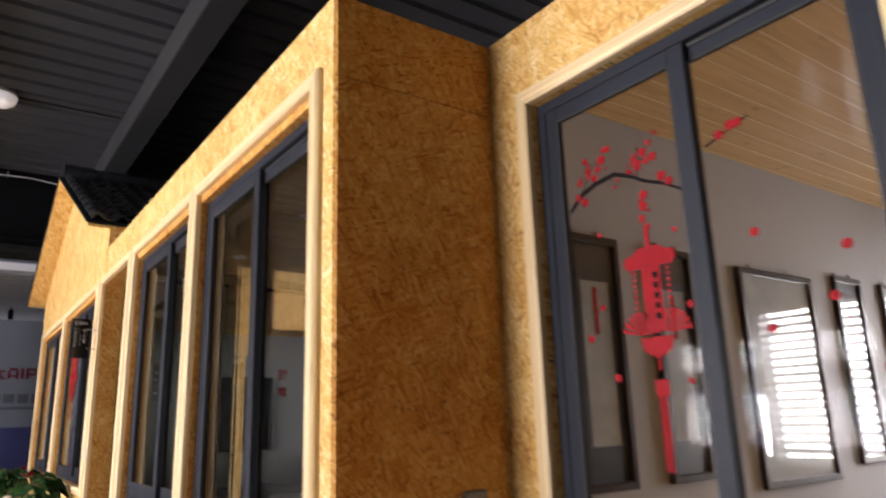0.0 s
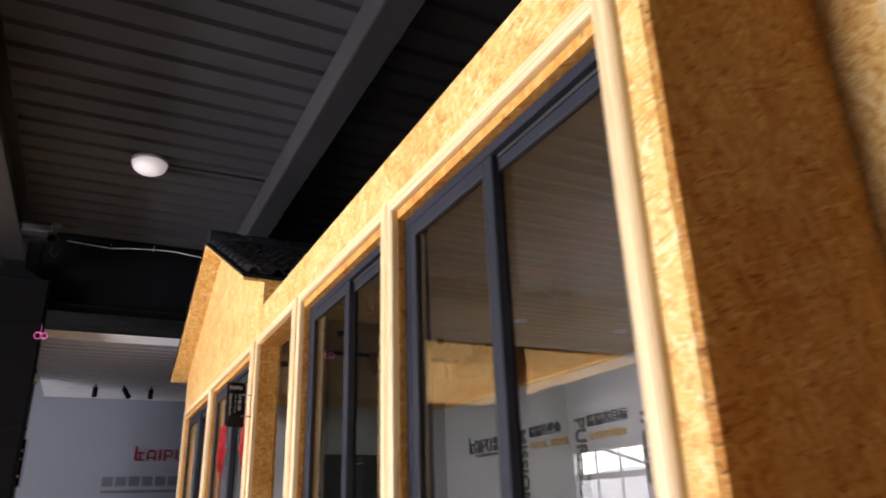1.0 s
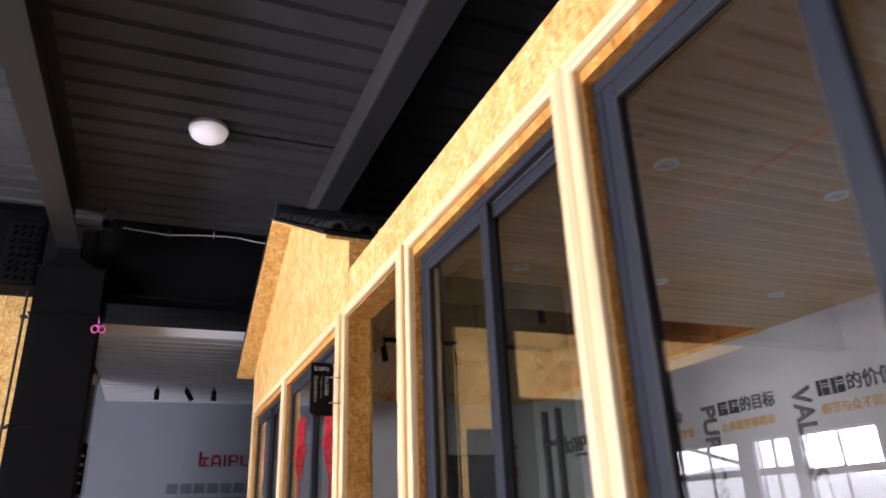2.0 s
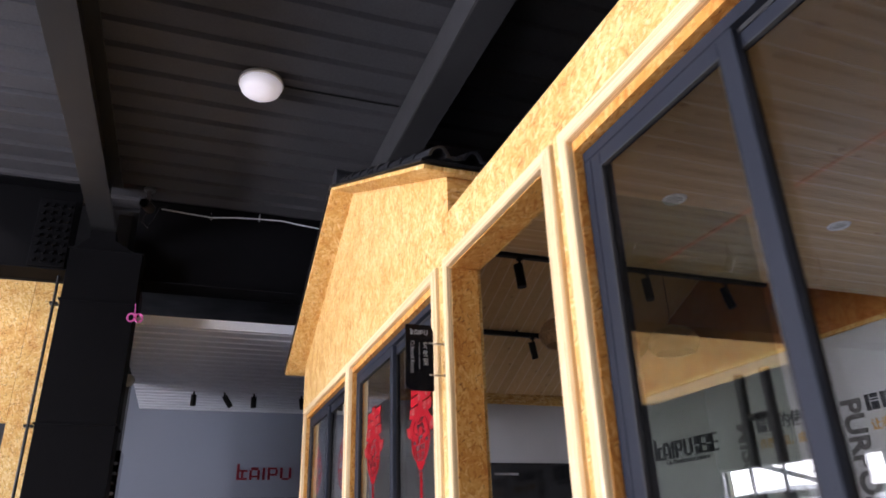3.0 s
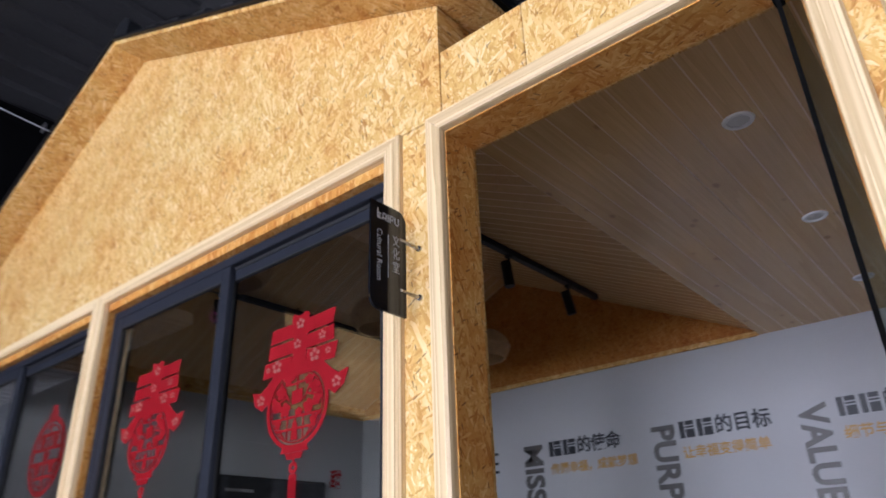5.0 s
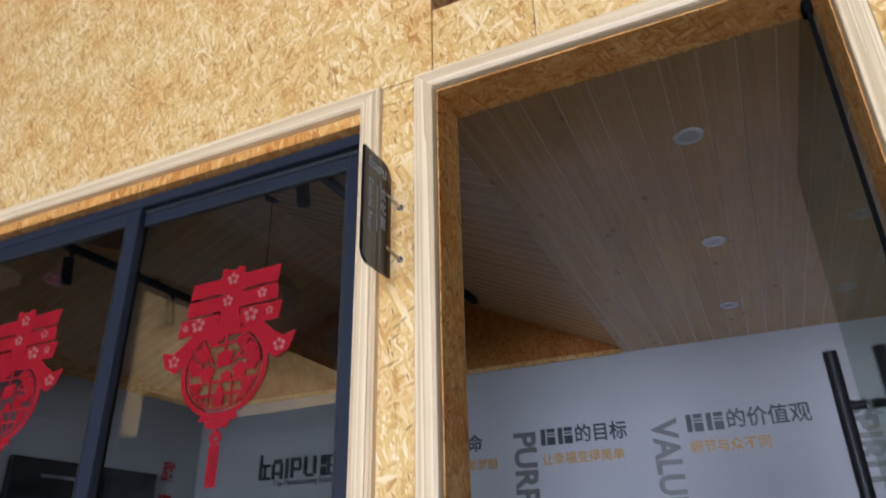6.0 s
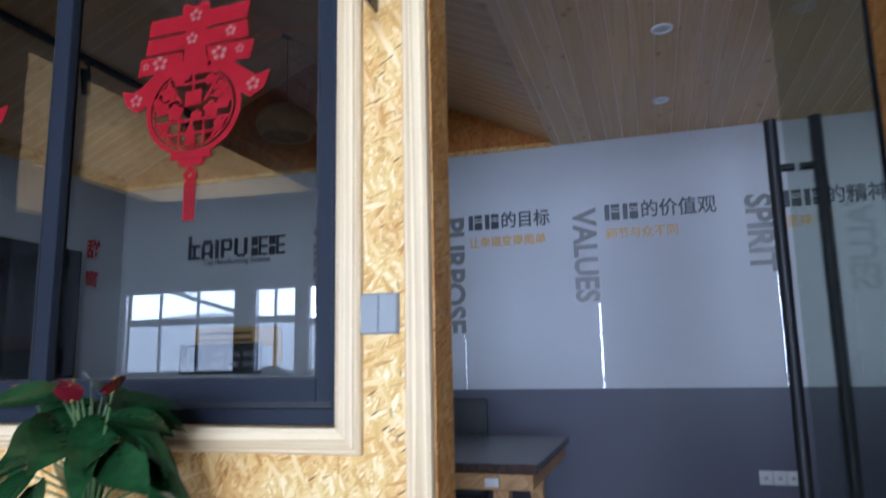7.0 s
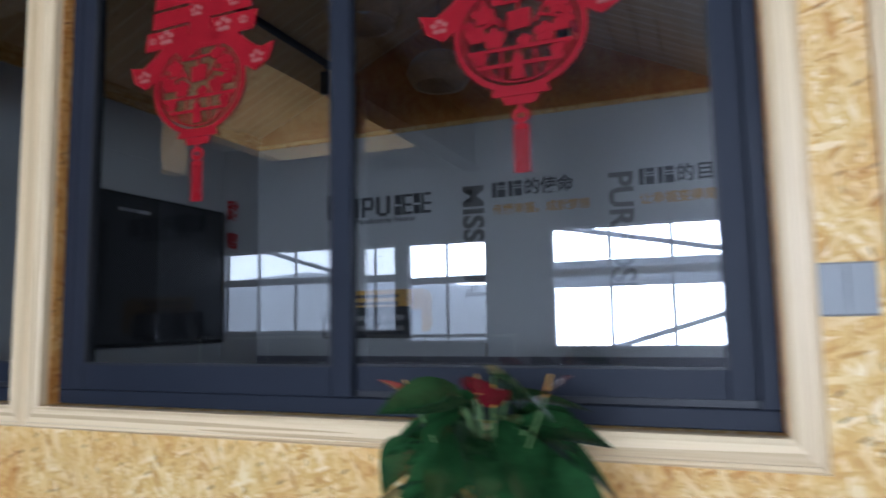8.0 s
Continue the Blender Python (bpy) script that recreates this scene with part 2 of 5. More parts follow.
CONCRETE = make_plain("grey_render", (0.30, 0.31, 0.33), 0.8, 0.0, 0.12, 0.8, 30, 0.2)
# unlit domes get a weak glow for the daylight on them
LAMP_WHITE = make_glow("opal_glass_glow", (0.85, 0.86, 0.92), 0.28)
RED = make_plain("red_paper", (0.46, 0.008, 0.012), 0.6, 0.0, 0.12, 8, 120, 0.05, 0.1)
STICKER_RED = make_plain("deep_red_film", (0.26, 0.007, 0.012), 0.5, 0.0, 0.15, 12, 120, 0.05, 0.08)
DARK_RED = make_plain("dark_red_acrylic", (0.16, 0.008, 0.02), 0.3)
INK = make_plain("black_acrylic_letter", (0.02, 0.022, 0.03), 0.35)
GOLD = make_plain("ochre_letter", (0.50, 0.27, 0.04), 0.4)
STEEL = make_plain("brushed_steel", (0.42, 0.42, 0.44), 0.28, 0.9, 0.1, 5, 200, 0.05)
LETTER_STEEL = make_plain("satin_grey_letter", (0.115, 0.11, 0.11), 0.42, 0.3, 0.25, 5, 200, 0.05)
SWITCH = make_plain("grey_plastic", (0.27, 0.275, 0.27), 0.45, 0.0, 0.05, spec=0.2)
SCREEN = make_plain("screen_glass", (0.006, 0.006, 0.008), 0.08)
BAMBOO = make_plain("woven_bamboo", (0.55, 0.36, 0.19), 0.55, 0.0, 0.3, 20, 160, 0.3)
LEAF = make_plain("anthurium_leaf", (0.018, 0.058, 0.017), 0.2, 0.0, 0.55, 14, 60, 0.1)
STEM = make_plain("green_stem", (0.10, 0.17, 0.05), 0.5)
SPATHE = make_plain("red_spathe", (0.17, 0.008, 0.018), 0.25, 0.0, 0.3, 18)
FITTING = make_plain("gloss_white_enamel", (0.84, 0.84, 0.82), 0.2)
POT = make_plain("white_ceramic", (0.6, 0.6, 0.58), 0.25)
SOIL = make_plain("potting_soil", (0.04, 0.028, 0.018), 0.95, 0.0, 0.4, 30, 120, 0.5)
TABLE = make_wood("dark_stained_wood", (0.035, 0.022, 0.018), (0.075, 0.05, 0.04), "x", 0.25, 8)
EDGE_WOOD = make_wood("raw_wood_edge", (0.30, 0.15, 0.05), (0.5, 0.3, 0.13), "x", 0.4, 8)

# ---- building helpers ----


def box(bm, x0, x1, y0, y1, z0, z1):
    """A box between two corners."""
    v = [bm.verts.new((x, y, z)) for x in (x0, x1) for y in (y0, y1) for z in (z0, z1)]
    for f in ((0, 1, 3, 2), (4, 6, 7, 5), (0, 4, 5, 1), (2, 3, 7, 6), (0, 2, 6, 4), (1, 5, 7, 3)):
        bm.faces.new([v[i] for i in f])
    return v


def bevel(bm, width, segments=1):
    bmesh.ops.bevel(bm, geom=bm.edges[:], offset=width, segments=segments, affect="EDGES", profile=0.6)
    return bm


def prism(bm, outline, a, b, axis="x"):
    """An outline drawn across an axis, pulled from a to b along it."""
    def at(p, q):
        return {"x": (q, p[0], p[1]), "y": (p[0], q, p[1]), "z": (p[0], p[1], q)}[axis]
    low = [bm.verts.new(at(p, a)) for p in outline]
    high = [bm.verts.new(at(p, b)) for p in outline]
    n = len(outline)
    bm.faces.new(low)
    bm.faces.new(list(reversed(high)))
    for i in range(n):
        bm.faces.new((low[i], high[i], high[(i + 1) % n], low[(i + 1) % n]))
    return bm


def tube(bm, a, b, r0, r1=None, sides=12):
    """A round bar from a to b."""
    a, b = Vector(a), Vector(b)
    r1 = r0 if r1 is None else r1
    m = Matrix.Translation((a + b) / 2) @ (b - a).to_track_quat("Z", "Y").to_matrix().to_4x4()
    bmesh.ops.create_cone(bm, cap_ends=True, segments=sides, radius1=max(r0, 1e-5), radius2=max(r1, 1e-5), depth=(b - a).length, matrix=m)
    return bm


def lathe(bm, profile, centre=(0, 0, 0), sides=28, close=False):
    """A profile of (radius, height) turned round the upright axis."""
    rings = []
    for r, z in profile:
        rings.append([bm.verts.new((centre[0] + r * math.cos(2 * math.pi * i / sides), centre[1] + r * math.sin(2 * math.pi * i / sides), centre[2] + z)) for i in range(sides)])
    for p, q in zip(rings, rings[1:]):
        for i in range(sides):
            bm.faces.new((p[i], p[(i + 1) % sides], q[(i + 1) % sides], q[i]))
    if close:
        bm.faces.new(list(reversed(rings[0])))
        bm.faces.new(rings[-1])
    return bm


def finish(name, bm, material, smooth=False):
    bmesh.ops.remove_doubles(bm, verts=bm.verts[:], dist=1e-6)
    bmesh.ops.recalc_face_normals(bm, faces=bm.faces[:])
    me = bpy.data.meshes.new(name)
    bm.to_mesh(me)
    bm.free()
    me.materials.append(material)
    if smooth:
        me.polygons.foreach_set("use_smooth", [True] * len(me.polygons))
        me.set_sharp_from_angle(angle=radians(40))
    return new(name, me)


def part(name, bm, material, parent, label="", smooth=False):
    ob = finish(name, bm, material, smooth)
    ob.parent = parent
    if label:
        ob["label"] = label
    return ob


def solo(name, bm, material, label, category, group="", kind="", smooth=False):
    return tagged(finish(name, bm, material, smooth), label, category, group, kind)


def thing(name, label, category, at=(0, 0, 0), group="", kind=""):
    ob = new(name)
    ob.empty_display_size = 0.1
    ob.location = at
    return tagged(ob, label, category, group, kind)


def boxes(*spans):
    bm = bmesh.new()
    for s in spans:
        box(bm, *s)
    return bm


def soft_box(x0, x1, y0, y1, z0, z1, w=0.003):
    return bevel(boxes((x0, x1, y0, y1, z0, z1)), w)


FACE_WEST = Matrix(((0, 0, -1), (-1, 0, 0), (0, 1, 0))).to_4x4()
FACE_SOUTH = Matrix(((1, 0, 0), (0, 0, -1), (0, 1, 0))).to_4x4()


def lettering(name, text, size, at, facing, material, parent, depth=0.004, turn=0.0, width=None, bold=0.0, label="", apart=False):
    """Raised letters as one mesh, or one part for each letter; the given width sets the line's length."""
    cu = bpy.data.curves.new(name, "FONT")
    cu.body, cu.size, cu.extrude, cu.offset = text, size, depth / 2, bold
    cu.resolution_u = 3
    tmp = bpy.data.objects.new(name, cu)
    scene.collection.objects.link(tmp)
    bpy.context.view_layer.update()
    me = bpy.data.meshes.new_from_object(tmp.evaluated_get(bpy.context.evaluated_depsgraph_get()))
    bpy.data.objects.remove(tmp)
    bpy.data.curves.remove(cu)
    xs = [v.co.x for v in me.vertices] or [0, 1]
    ys = [v.co.y for v in me.vertices] or [0, 1]
    s = width / max(1e-4, max(xs) - min(xs)) if width else 1.0
    me.transform(Matrix.Diagonal((s, 1, 1, 1)) @ Matrix.Translation((-min(xs), -min(ys), depth / 2)))
    me.transform(Matrix.Translation(at) @ facing @ pose(0, 0, 0, 0, 0, turn))
    me.materials.clear()
    me.materials.append(material)
    if apart:
        bm = bmesh.new()
        bm.from_mesh(me)
        bm.verts.ensure_lookup_table()
        seen = set()
        for start in bm.verts:
            if start.index in seen:
                continue
            stack, island = [start], set()
            while stack:
                v = stack.pop()
                if v.index in island:
                    continue
                island.add(v.index)
                stack += [e.other_vert(v) for e in v.link_edges]
            seen |= island
            one = bm.copy()
            one.verts.ensure_lookup_table()
            bmesh.ops.delete(one, geom=[v for v in one.verts if v.index not in island], context="VERTS")
            piece = bpy.data.meshes.new("letter")
            one.to_mesh(piece)
            one.free()
            piece.materials.append(material)
            new("letter", piece).parent = parent
        bm.free()
        return parent
    ob = new(name, me)
    if parent:
        ob.parent = parent
    if label:
        ob["label"] = label
    return ob

# ---- the timber house: plan in metres ----
FX, FB = 0.90, 1.02            # outer and inner face of the front wall
TX = 0.875                     # face of the casings
ZS, ZH = 0.988, 2.335           # sill and head of the openings
ZT = 2.598                     # top of the parapet board
CORNER, FAR_END = 1.690, 8.93
CEIL, BACK, SIDE = 2.500, 3.97, 8.725
GABLE = 5.19                   # where the gable starts
RIDGE, PITCH, EAVE_Z = 7.09, 0.466, 2.77   # ridge line, slope, underside of the roof at GABLE
GX0 = 0.8975                   # face of the gable sheet
RX = 1.48                      # face of the set-back wall
W1, W2, DOOR, W3, W4 = (1.812, 2.962), (3.071, 4.178), (4.335, 5.182), (5.384, 6.995), (7.102, 8.72)
W0 = (0.50, 1.486)
ZH0 = 2.302                    # head of the wide window
HEAD = 0.032                   # thickness of the board under each head


def roof_under(y):
    return EAVE_Z + PITCH * (RIDGE - GABLE - abs(y - RIDGE))


# ---- ground ----
solo("floor", boxes((-7.9, 5.62, -9.0, 14.2, -0.1, 0.0)), FLOOR, "smooth pale grey hall floor", "floor", kind="structure")

# unseen floor, added pale so that it bounces light to the board ceilings
solo("floor_room", boxes((FB + 0.002, BACK - 0.006, 1.73, SIDE - 0.002, 0.0, 0.006), (RX + 0.124, EAST - 0.006, -2.99, 1.70, 0.0, 0.006)), ROOM_FLOOR, "unseen wooden house floor, added pale to bounce light upwards", "floor", kind="structure")

# ---- front wall of strand board sheets ----
front = thing("wall_front", "house front of pale strand board sheets", "wall", kind="structure")


def sheet(parent, *span, w=0.0025, board=None):
    return part("sheet", soft_box(*span, w), board or OSB, parent)


for y0, y1 in ((CORNER, W1[0]), (W1[1], W2[0]), (W2[1], DOOR[0]), (DOOR[1], W3[0]), (W3[1], W4[0]), (W4[1], FAR_END)):
    sheet(front, FX, FB, y0, y1, 0, ZH)
for y0, y1 in (W1, W2, W3, W4):
    sheet(front, FX, FB, y0, y1, 0, ZS)
for y0, y1 in ((CORNER, 2.70), (2.70, 4.92), (4.92, GABLE)):
    sheet(front, FX, FB, y0 + 0.001, y1 - 0.001, ZH, ZT)

sheet(front, FX, FB, GABLE + 0.001, FAR_END, ZH, ZH + 0.055)
gable_front = bmesh.new()
prism(gable_front, [(GABLE + 0.001, ZH + 0.056), (FAR_END, ZH + 0.056), (FAR_END, roof_under(FAR_END)), (RIDGE, roof_under(RIDGE)), (GABLE + 0.001, roof_under(GABLE))], GX0, FB, "x")
part("gable_sheet", bevel(gable_front, 0.002), OSB, front)

# end sheet in the copy of the board darkened for shade
part("cheek", boxes((FB + 0.001, BACK, GABLE + 0.002, GABLE + 0.02, ZT - 0.028, roof_under(GABLE) - 0.001)), OSB_SHADED_Y, front)

# brown board strips lining the reveals, their shade put into the colour
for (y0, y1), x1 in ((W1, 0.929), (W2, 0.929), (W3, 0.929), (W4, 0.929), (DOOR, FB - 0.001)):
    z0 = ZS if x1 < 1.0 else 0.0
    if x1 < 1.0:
        part("head_board", boxes((FX + 0.001, FB - 0.001, y0 + 0.0002, y1 - 0.0002, ZH - HEAD, ZH - 0.0002)), OSB_SHADED_Z, front)
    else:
        part("reveal_strip", boxes((FX + 0.001, x1, y0 + 0.0002, y1 - 0.0002, ZH - 0.0032, ZH - 0.0002)), OSB_SHADED_Z, front)
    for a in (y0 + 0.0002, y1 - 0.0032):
        part("reveal_strip", boxes((FX + 0.001, x1, a, a + 0.003, z0 + 0.0002, ZH - (HEAD + 0.0004 if x1 < 1.0 else 0.0034))), OSB_SHADED_Y, front)

# return between the front and the set-back wall, in two sheets darkened for shade
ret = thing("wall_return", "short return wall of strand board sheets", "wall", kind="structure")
sheet(ret, FX + 0.004, RX, CORNER - 0.014, CORNER - 0.002, 2.335, ZT, board=OSB_SHADED_Y)
sheet(ret, FX + 0.004, RX, CORNER - 0.014, CORNER - 0.002, 0, 2.332, board=OSB_SHADED_Y)
part("core", boxes((FB + 0.002, RX + 0.1, CORNER, CORNER + 0.098, 0, ZT - 0.002)), OSB_Y, ret)

# set-back wall
back_front = thing("wall_setback", "set-back wall of strand board round a wide window", "wall", kind="structure")
sheet(back_front, RX, RX + 0.12, W0[1], CORNER - 0.016, 0, ZT)
sheet(back_front, RX, RX + 0.12, W0[0], W0[1], ZH0, ZT)
sheet(back_front, RX, RX + 0.12, W0[0], W0[1], 0, ZS)
sheet(back_front, RX, RX + 0.12, -3.0, W0[0], 0, ZT)

# inner leaf: white walls and grey dado
solo("wall_back", boxes((BACK, BACK + 0.12, CORNER + 0.152, FAR_END, 0, CEIL)), WHITE, "white painted back wall", "wall", kind="structure")
solo("wall_dado", boxes((BACK - 0.004, BACK - 0.0005, CORNER + 0.16, SIDE, 0, 0.934)), SLATE, "slate grey painted lower band of the back wall", "wall", kind="structure")
solo("wall_side", boxes((FB, BACK, SIDE, FAR_END, 0, CEIL)), WHITE, "white painted end wall", "wall", kind="structure")
solo("wall_partition", boxes((FX + 0.13, BACK, CORNER + 0.102, CORNER + 0.15, 0, CEIL), (RX + 0.122, EAST, CORNER + 0.03, CORNER + 0.10, 0, CEIL)), WHITE, "white painted partition wall between the rooms", "wall", kind="structure")
solo("wall_end", boxes((RX, EAST, -3.12, -3.0, 0, ZT)), WHITE, "white painted end wall of the front room", "wall", kind="structure")


def pierced(x0, x1, y0, y1, z1):
    """Boxes of a wall facing west, left open at the two rear panes."""
    (a0, a1, a2, a3), (b0, b1, b2, b3) = EAST_PANES
    return boxes((x0, x1, y0, a0, 0, z1), (x0, x1, a0, a1, 0, a2), (x0, x1, a0, a1, a3, z1), (x0, x1, a1, b0, 0, z1), (x0, x1, b0, b1, 0, b2), (x0, x1, b0, b1, b3, z1), (x0, x1, b1, y1, 0, z1))


solo("wall_front_room", pierced(EAST, EAST + 0.018, -3.0, CORNER + 0.10, CEIL), WHITE, "white painted rear wall of the front room", "wall", kind="structure")
# inner gable: the dimness up there is part of its board colour
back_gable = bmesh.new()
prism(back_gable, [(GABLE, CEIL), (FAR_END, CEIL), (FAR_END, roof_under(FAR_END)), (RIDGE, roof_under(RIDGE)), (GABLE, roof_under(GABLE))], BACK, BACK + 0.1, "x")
solo("wall_gable_inner", back_gable, OSB_SHADED, "brown strand board gable above the white wall, shade put into its colour", "wall", kind="structure")
solo("trim_wall_top", boxes((BACK - 0.02, BACK, 5.33, SIDE, CEIL - 0.006, CEIL + 0.022), (FB, BACK, SIDE - 0.02, SIDE, CEIL - 0.006, CEIL + 0.16)), OSB, "thin strand board strip on top of the white walls", "trim", kind="structure")

# flat board ceilings, boards running back from the front
def two_tone(name, bm, dark, pale, label):
    """One ceiling mesh: boards first, pale tongues in the joints marked by material index."""
    ob = solo(name, bm, dark, label, "ceiling", kind="structure")
    ob.data.materials.append(pale)
    return ob


def board_ceiling(name, x0, x1, y0, y1, z, label):
    bm = bmesh.new()
    y, w = y0, 0.098
    while y < y1 - 0.01:
        e = min(y + w, y1)
        prism(bm, [(y + 0.0040, z), (e - 0.0040, z), (e - 0.001, z + 0.0015), (e - 0.001, z + 0.012), (y + 0.001, z + 0.012), (y + 0.001, z + 0.0015)], x0, x1, "x")
        y = e
    seen = len(bm.faces)
    box(bm, x0, x1, y0, y1, z + 0.0007, z + 0.0030)
    bm.faces.ensure_lookup_table()
    for f in bm.faces[seen:]:
        f.material_index = 1
    return two_tone(name, bm, PLANK, PALE, label)


PALE = make_wood("pale_board_tongue", (0.72, 0.52, 0.29), (0.84, 0.65, 0.40), "x", 0.5, 7)
board_ceiling("ceiling_flat", FB, BACK, CORNER + 0.15, 5.32, CEIL, "flat ceiling of varnished pine boards")
board_ceiling("ceiling_front_room", RX + 0.12, EAST, -3.0, CORNER + 0.03, CEIL, "flat pine board ceiling of the front room")
solo("roof_flat", boxes((FB, BACK + 0.12, CORNER + 0.1, GABLE, CEIL + 0.013, ZT - 0.03), (RX + 0.12, EAST + 0.018, -3.0, CORNER + 0.1, CEIL + 0.013, ZT - 0.03)), OSB, "flat roof behind the parapet board", "roof", kind="structure")


def sloped_ceiling(name, y0, y1, label):
    """Boards running up the slope to the ridge."""
    bm = bmesh.new()
    x = FB
    def z(y):
        return CEIL + 0.02 + PITCH * (RIDGE - 5.32 - abs(y - RIDGE))
    while x < BACK - 0.01:
        e = min(x + 0.098, BACK)
        a = [bm.verts.new(p) for p in ((x + 0.0055, y0, z(y0)), (e - 0.0055, y0, z(y0)), (e - 0.0055, y1, z(y1)), (x + 0.0055, y1, z(y1)))]
        b = [bm.verts.new(p) for p in ((x + 0.001, y0, z(y0) + 0.012), (e - 0.001, y0, z(y0) + 0.012), (e - 0.001, y1, z(y1) + 0.012), (x + 0.001, y1, z(y1) + 0.012))]
        bm.faces.new(a)
        bm.faces.new(b)
        for i in range(4):
            bm.faces.new((a[i], a[(i + 1) % 4], b[(i + 1) % 4], b[i]))
        x = e
    seen = len(bm.faces)
    prism(bm, [(y0, z(y0) + 0.0007), (y1, z(y1) + 0.0007), (y1, z(y1) + 0.0030), (y0, z(y0) + 0.0030)], FB, BACK, "x")
    bm.faces.ensure_lookup_table()
    for f in bm.faces[seen:]:
        f.material_index = 1
    return two_tone(name, bm, PLANK_UP, PALE, label)


PLANK_UP = make_wood("pine_slope_board", (0.62, 0.38, 0.17), (0.80, 0.55, 0.29), "y", 0.16, 6, knots=True, cross=7.0, along=0.3, vein=0.22)
sloped_ceiling("ceiling_slope_near", 5.32, RIDGE, "sloping ceiling of varnished pine boards")
sloped_ceiling("ceiling_slope_far", RIDGE, SIDE, "sloping ceiling of varnished pine boards")

# ---- pitched roof with black tiles ----
roof = thing("gable_roof", "pitched roof of black barrel tiles with strand board edges", "roof", (FX, RIDGE, 3.5))
OVER, EAVE0, EAVE1, RT = 0.735, 5.03, 9.05, 0.022


def local(bm, ob):
    bmesh.ops.translate(bm, verts=bm.verts[:], vec=-Vector(ob.location))
    return bm


for side, (ya, yb) in (("near", (EAVE0, RIDGE)), ("far", (EAVE1, RIDGE))):
    bm = bmesh.new()
    prism(bm, [(ya, roof_under(ya)), (yb, roof_under(yb)), (yb, roof_under(yb) + RT), (ya, roof_under(ya) + RT)], OVER, BACK + 0.2, "x")
    part("roof_deck", local(bevel(bm, 0.003), roof), OSB_Z, roof)
    bm = bmesh.new()
    prism(bm, [(ya - (0.015 if ya < yb else -0.015), roof_under(ya) + RT + 0.001), (yb, roof_under(yb) + RT + 0.001), (yb, roof_under(yb) + RT + 0.018), (ya - (0.015 if ya < yb else -0.015), roof_under(ya) + RT + 0.018)], OVER - 0.012, BACK + 0.2, "x")
    part("roof_felt", local(bm, roof), BLACK, roof, "black underlay showing at the roof edge")


def barrel(length=0.24, r0=0.046, r1=0.040):
    """One half-round tile along y, tail lifted."""
    bm = bmesh.new()
    n = 7
    grid = []
    for k, (yy, r) in enumerate(((0, r0), (length, r1))):
        for rr in (r, r - 0.012):
            grid.append([bm.verts.new((rr * math.cos(math.pi * i / n), yy, rr * math.sin(math.pi * i / n))) for i in range(n + 1)])
    o0, i0, o1, i1 = grid
    for i in range(n):
        bm.faces.new((o0[i], o0[i + 1], o1[i + 1], o1[i]))
        bm.faces.new((i0[i + 1], i0[i], i1[i], i1[i + 1]))
        bm.faces.new((o0[i], i0[i], i0[i + 1], o0[i + 1]))
        bm.faces.new((o1[i + 1], i1[i + 1], i1[i], o1[i]))
    for i in (0, n):
        bm.faces.new((o0[i], o1[i], i1[i], i0[i]))
    bmesh.ops.recalc_face_normals(bm, faces=bm.faces[:])
    me = bpy.data.meshes.new("barrel_tile")
    bm.to_mesh(me)
    bm.free()
    me.materials.append(TILE)
    me.polygons.foreach_set("use_smooth", [True] * len(me.polygons))
    me.set_sharp_from_angle(angle=radians(45))
    return me


def pan_tile():
    bm = bmesh.new()
    n = 6
    top, bot = [], []
    for yy, lift in ((0, 0.0), (0.24, 0.0)):
        top.append([bm.verts.new((-0.06 + 0.12 * i / n, yy, 0.030 * (2 * i / n - 1) ** 2 + lift)) for i in range(n + 1)])
        bot.append([bm.verts.new((-0.06 + 0.12 * i / n, yy, 0.030 * (2 * i / n - 1) ** 2 + lift - 0.01)) for i in range(n + 1)])
    for i in range(n):
        bm.faces.new((top[0][i], top[0][i + 1], top[1][i + 1], top[1][i]))
        bm.faces.new((bot[0][i + 1], bot[0][i], bot[1][i], bot[1][i + 1]))
        bm.faces.new((top[0][i], bot[0][i], bot[0][i + 1], top[0][i + 1]))
        bm.faces.new((top[1][i + 1], bot[1][i + 1], bot[1][i], top[1][i]))
    bmesh.ops.recalc_face_normals(bm, faces=bm.faces[:])
    me = bpy.data.meshes.new("pan_tile")
    bm.to_mesh(me)
    bm.free()
    me.materials.append(TILE)
    return me


BARREL, PAN = barrel(), pan_tile()
tilt = math.degrees(math.atan(PITCH))
rng = random.Random(5)
for sign, y_start in ((1, EAVE0 - 0.03), (-1, EAVE1 + 0.03)):
    columns = 11 if sign > 0 else 3
    for c in range(columns):
        for r in range(9):
            run = r * 0.235
            for me, name, dx, dz in ((PAN, "pan_tile", 0.075, 0.008), (BARREL, "barrel_tile", 0.0, 0.004)):
                y = y_start + sign * run * math.cos(radians(tilt))
                z = roof_under(EAVE0 if sign > 0 else EAVE1) + RT + 0.022 + run * math.sin(radians(tilt)) + dz
                ob = new(name, me)
                ob.parent = roof
                ob.matrix_local = Matrix.Translation((OVER + 0.06 + c * 0.15 + dx - FX, y - RIDGE, z - 3.5)) @ pose(0, 0, 0, 0, 0, 0 if sign > 0 else 180) @ pose(0, 0, 0, tilt - 2 + rng.uniform(-1, 1), 0, rng.uniform(-1, 1))
bm = bmesh.new()
for i in range(10):
    tube(bm, (OVER + 0.02 + i * 0.36, RIDGE, roof_under(RIDGE) + RT + 0.07), (OVER + 0.39 + i * 0.36, RIDGE, roof_under(RIDGE) + RT + 0.07), 0.08, 0.07, 14)
part("ridge_cap", local(bm, roof), TILE, roof, smooth=True)

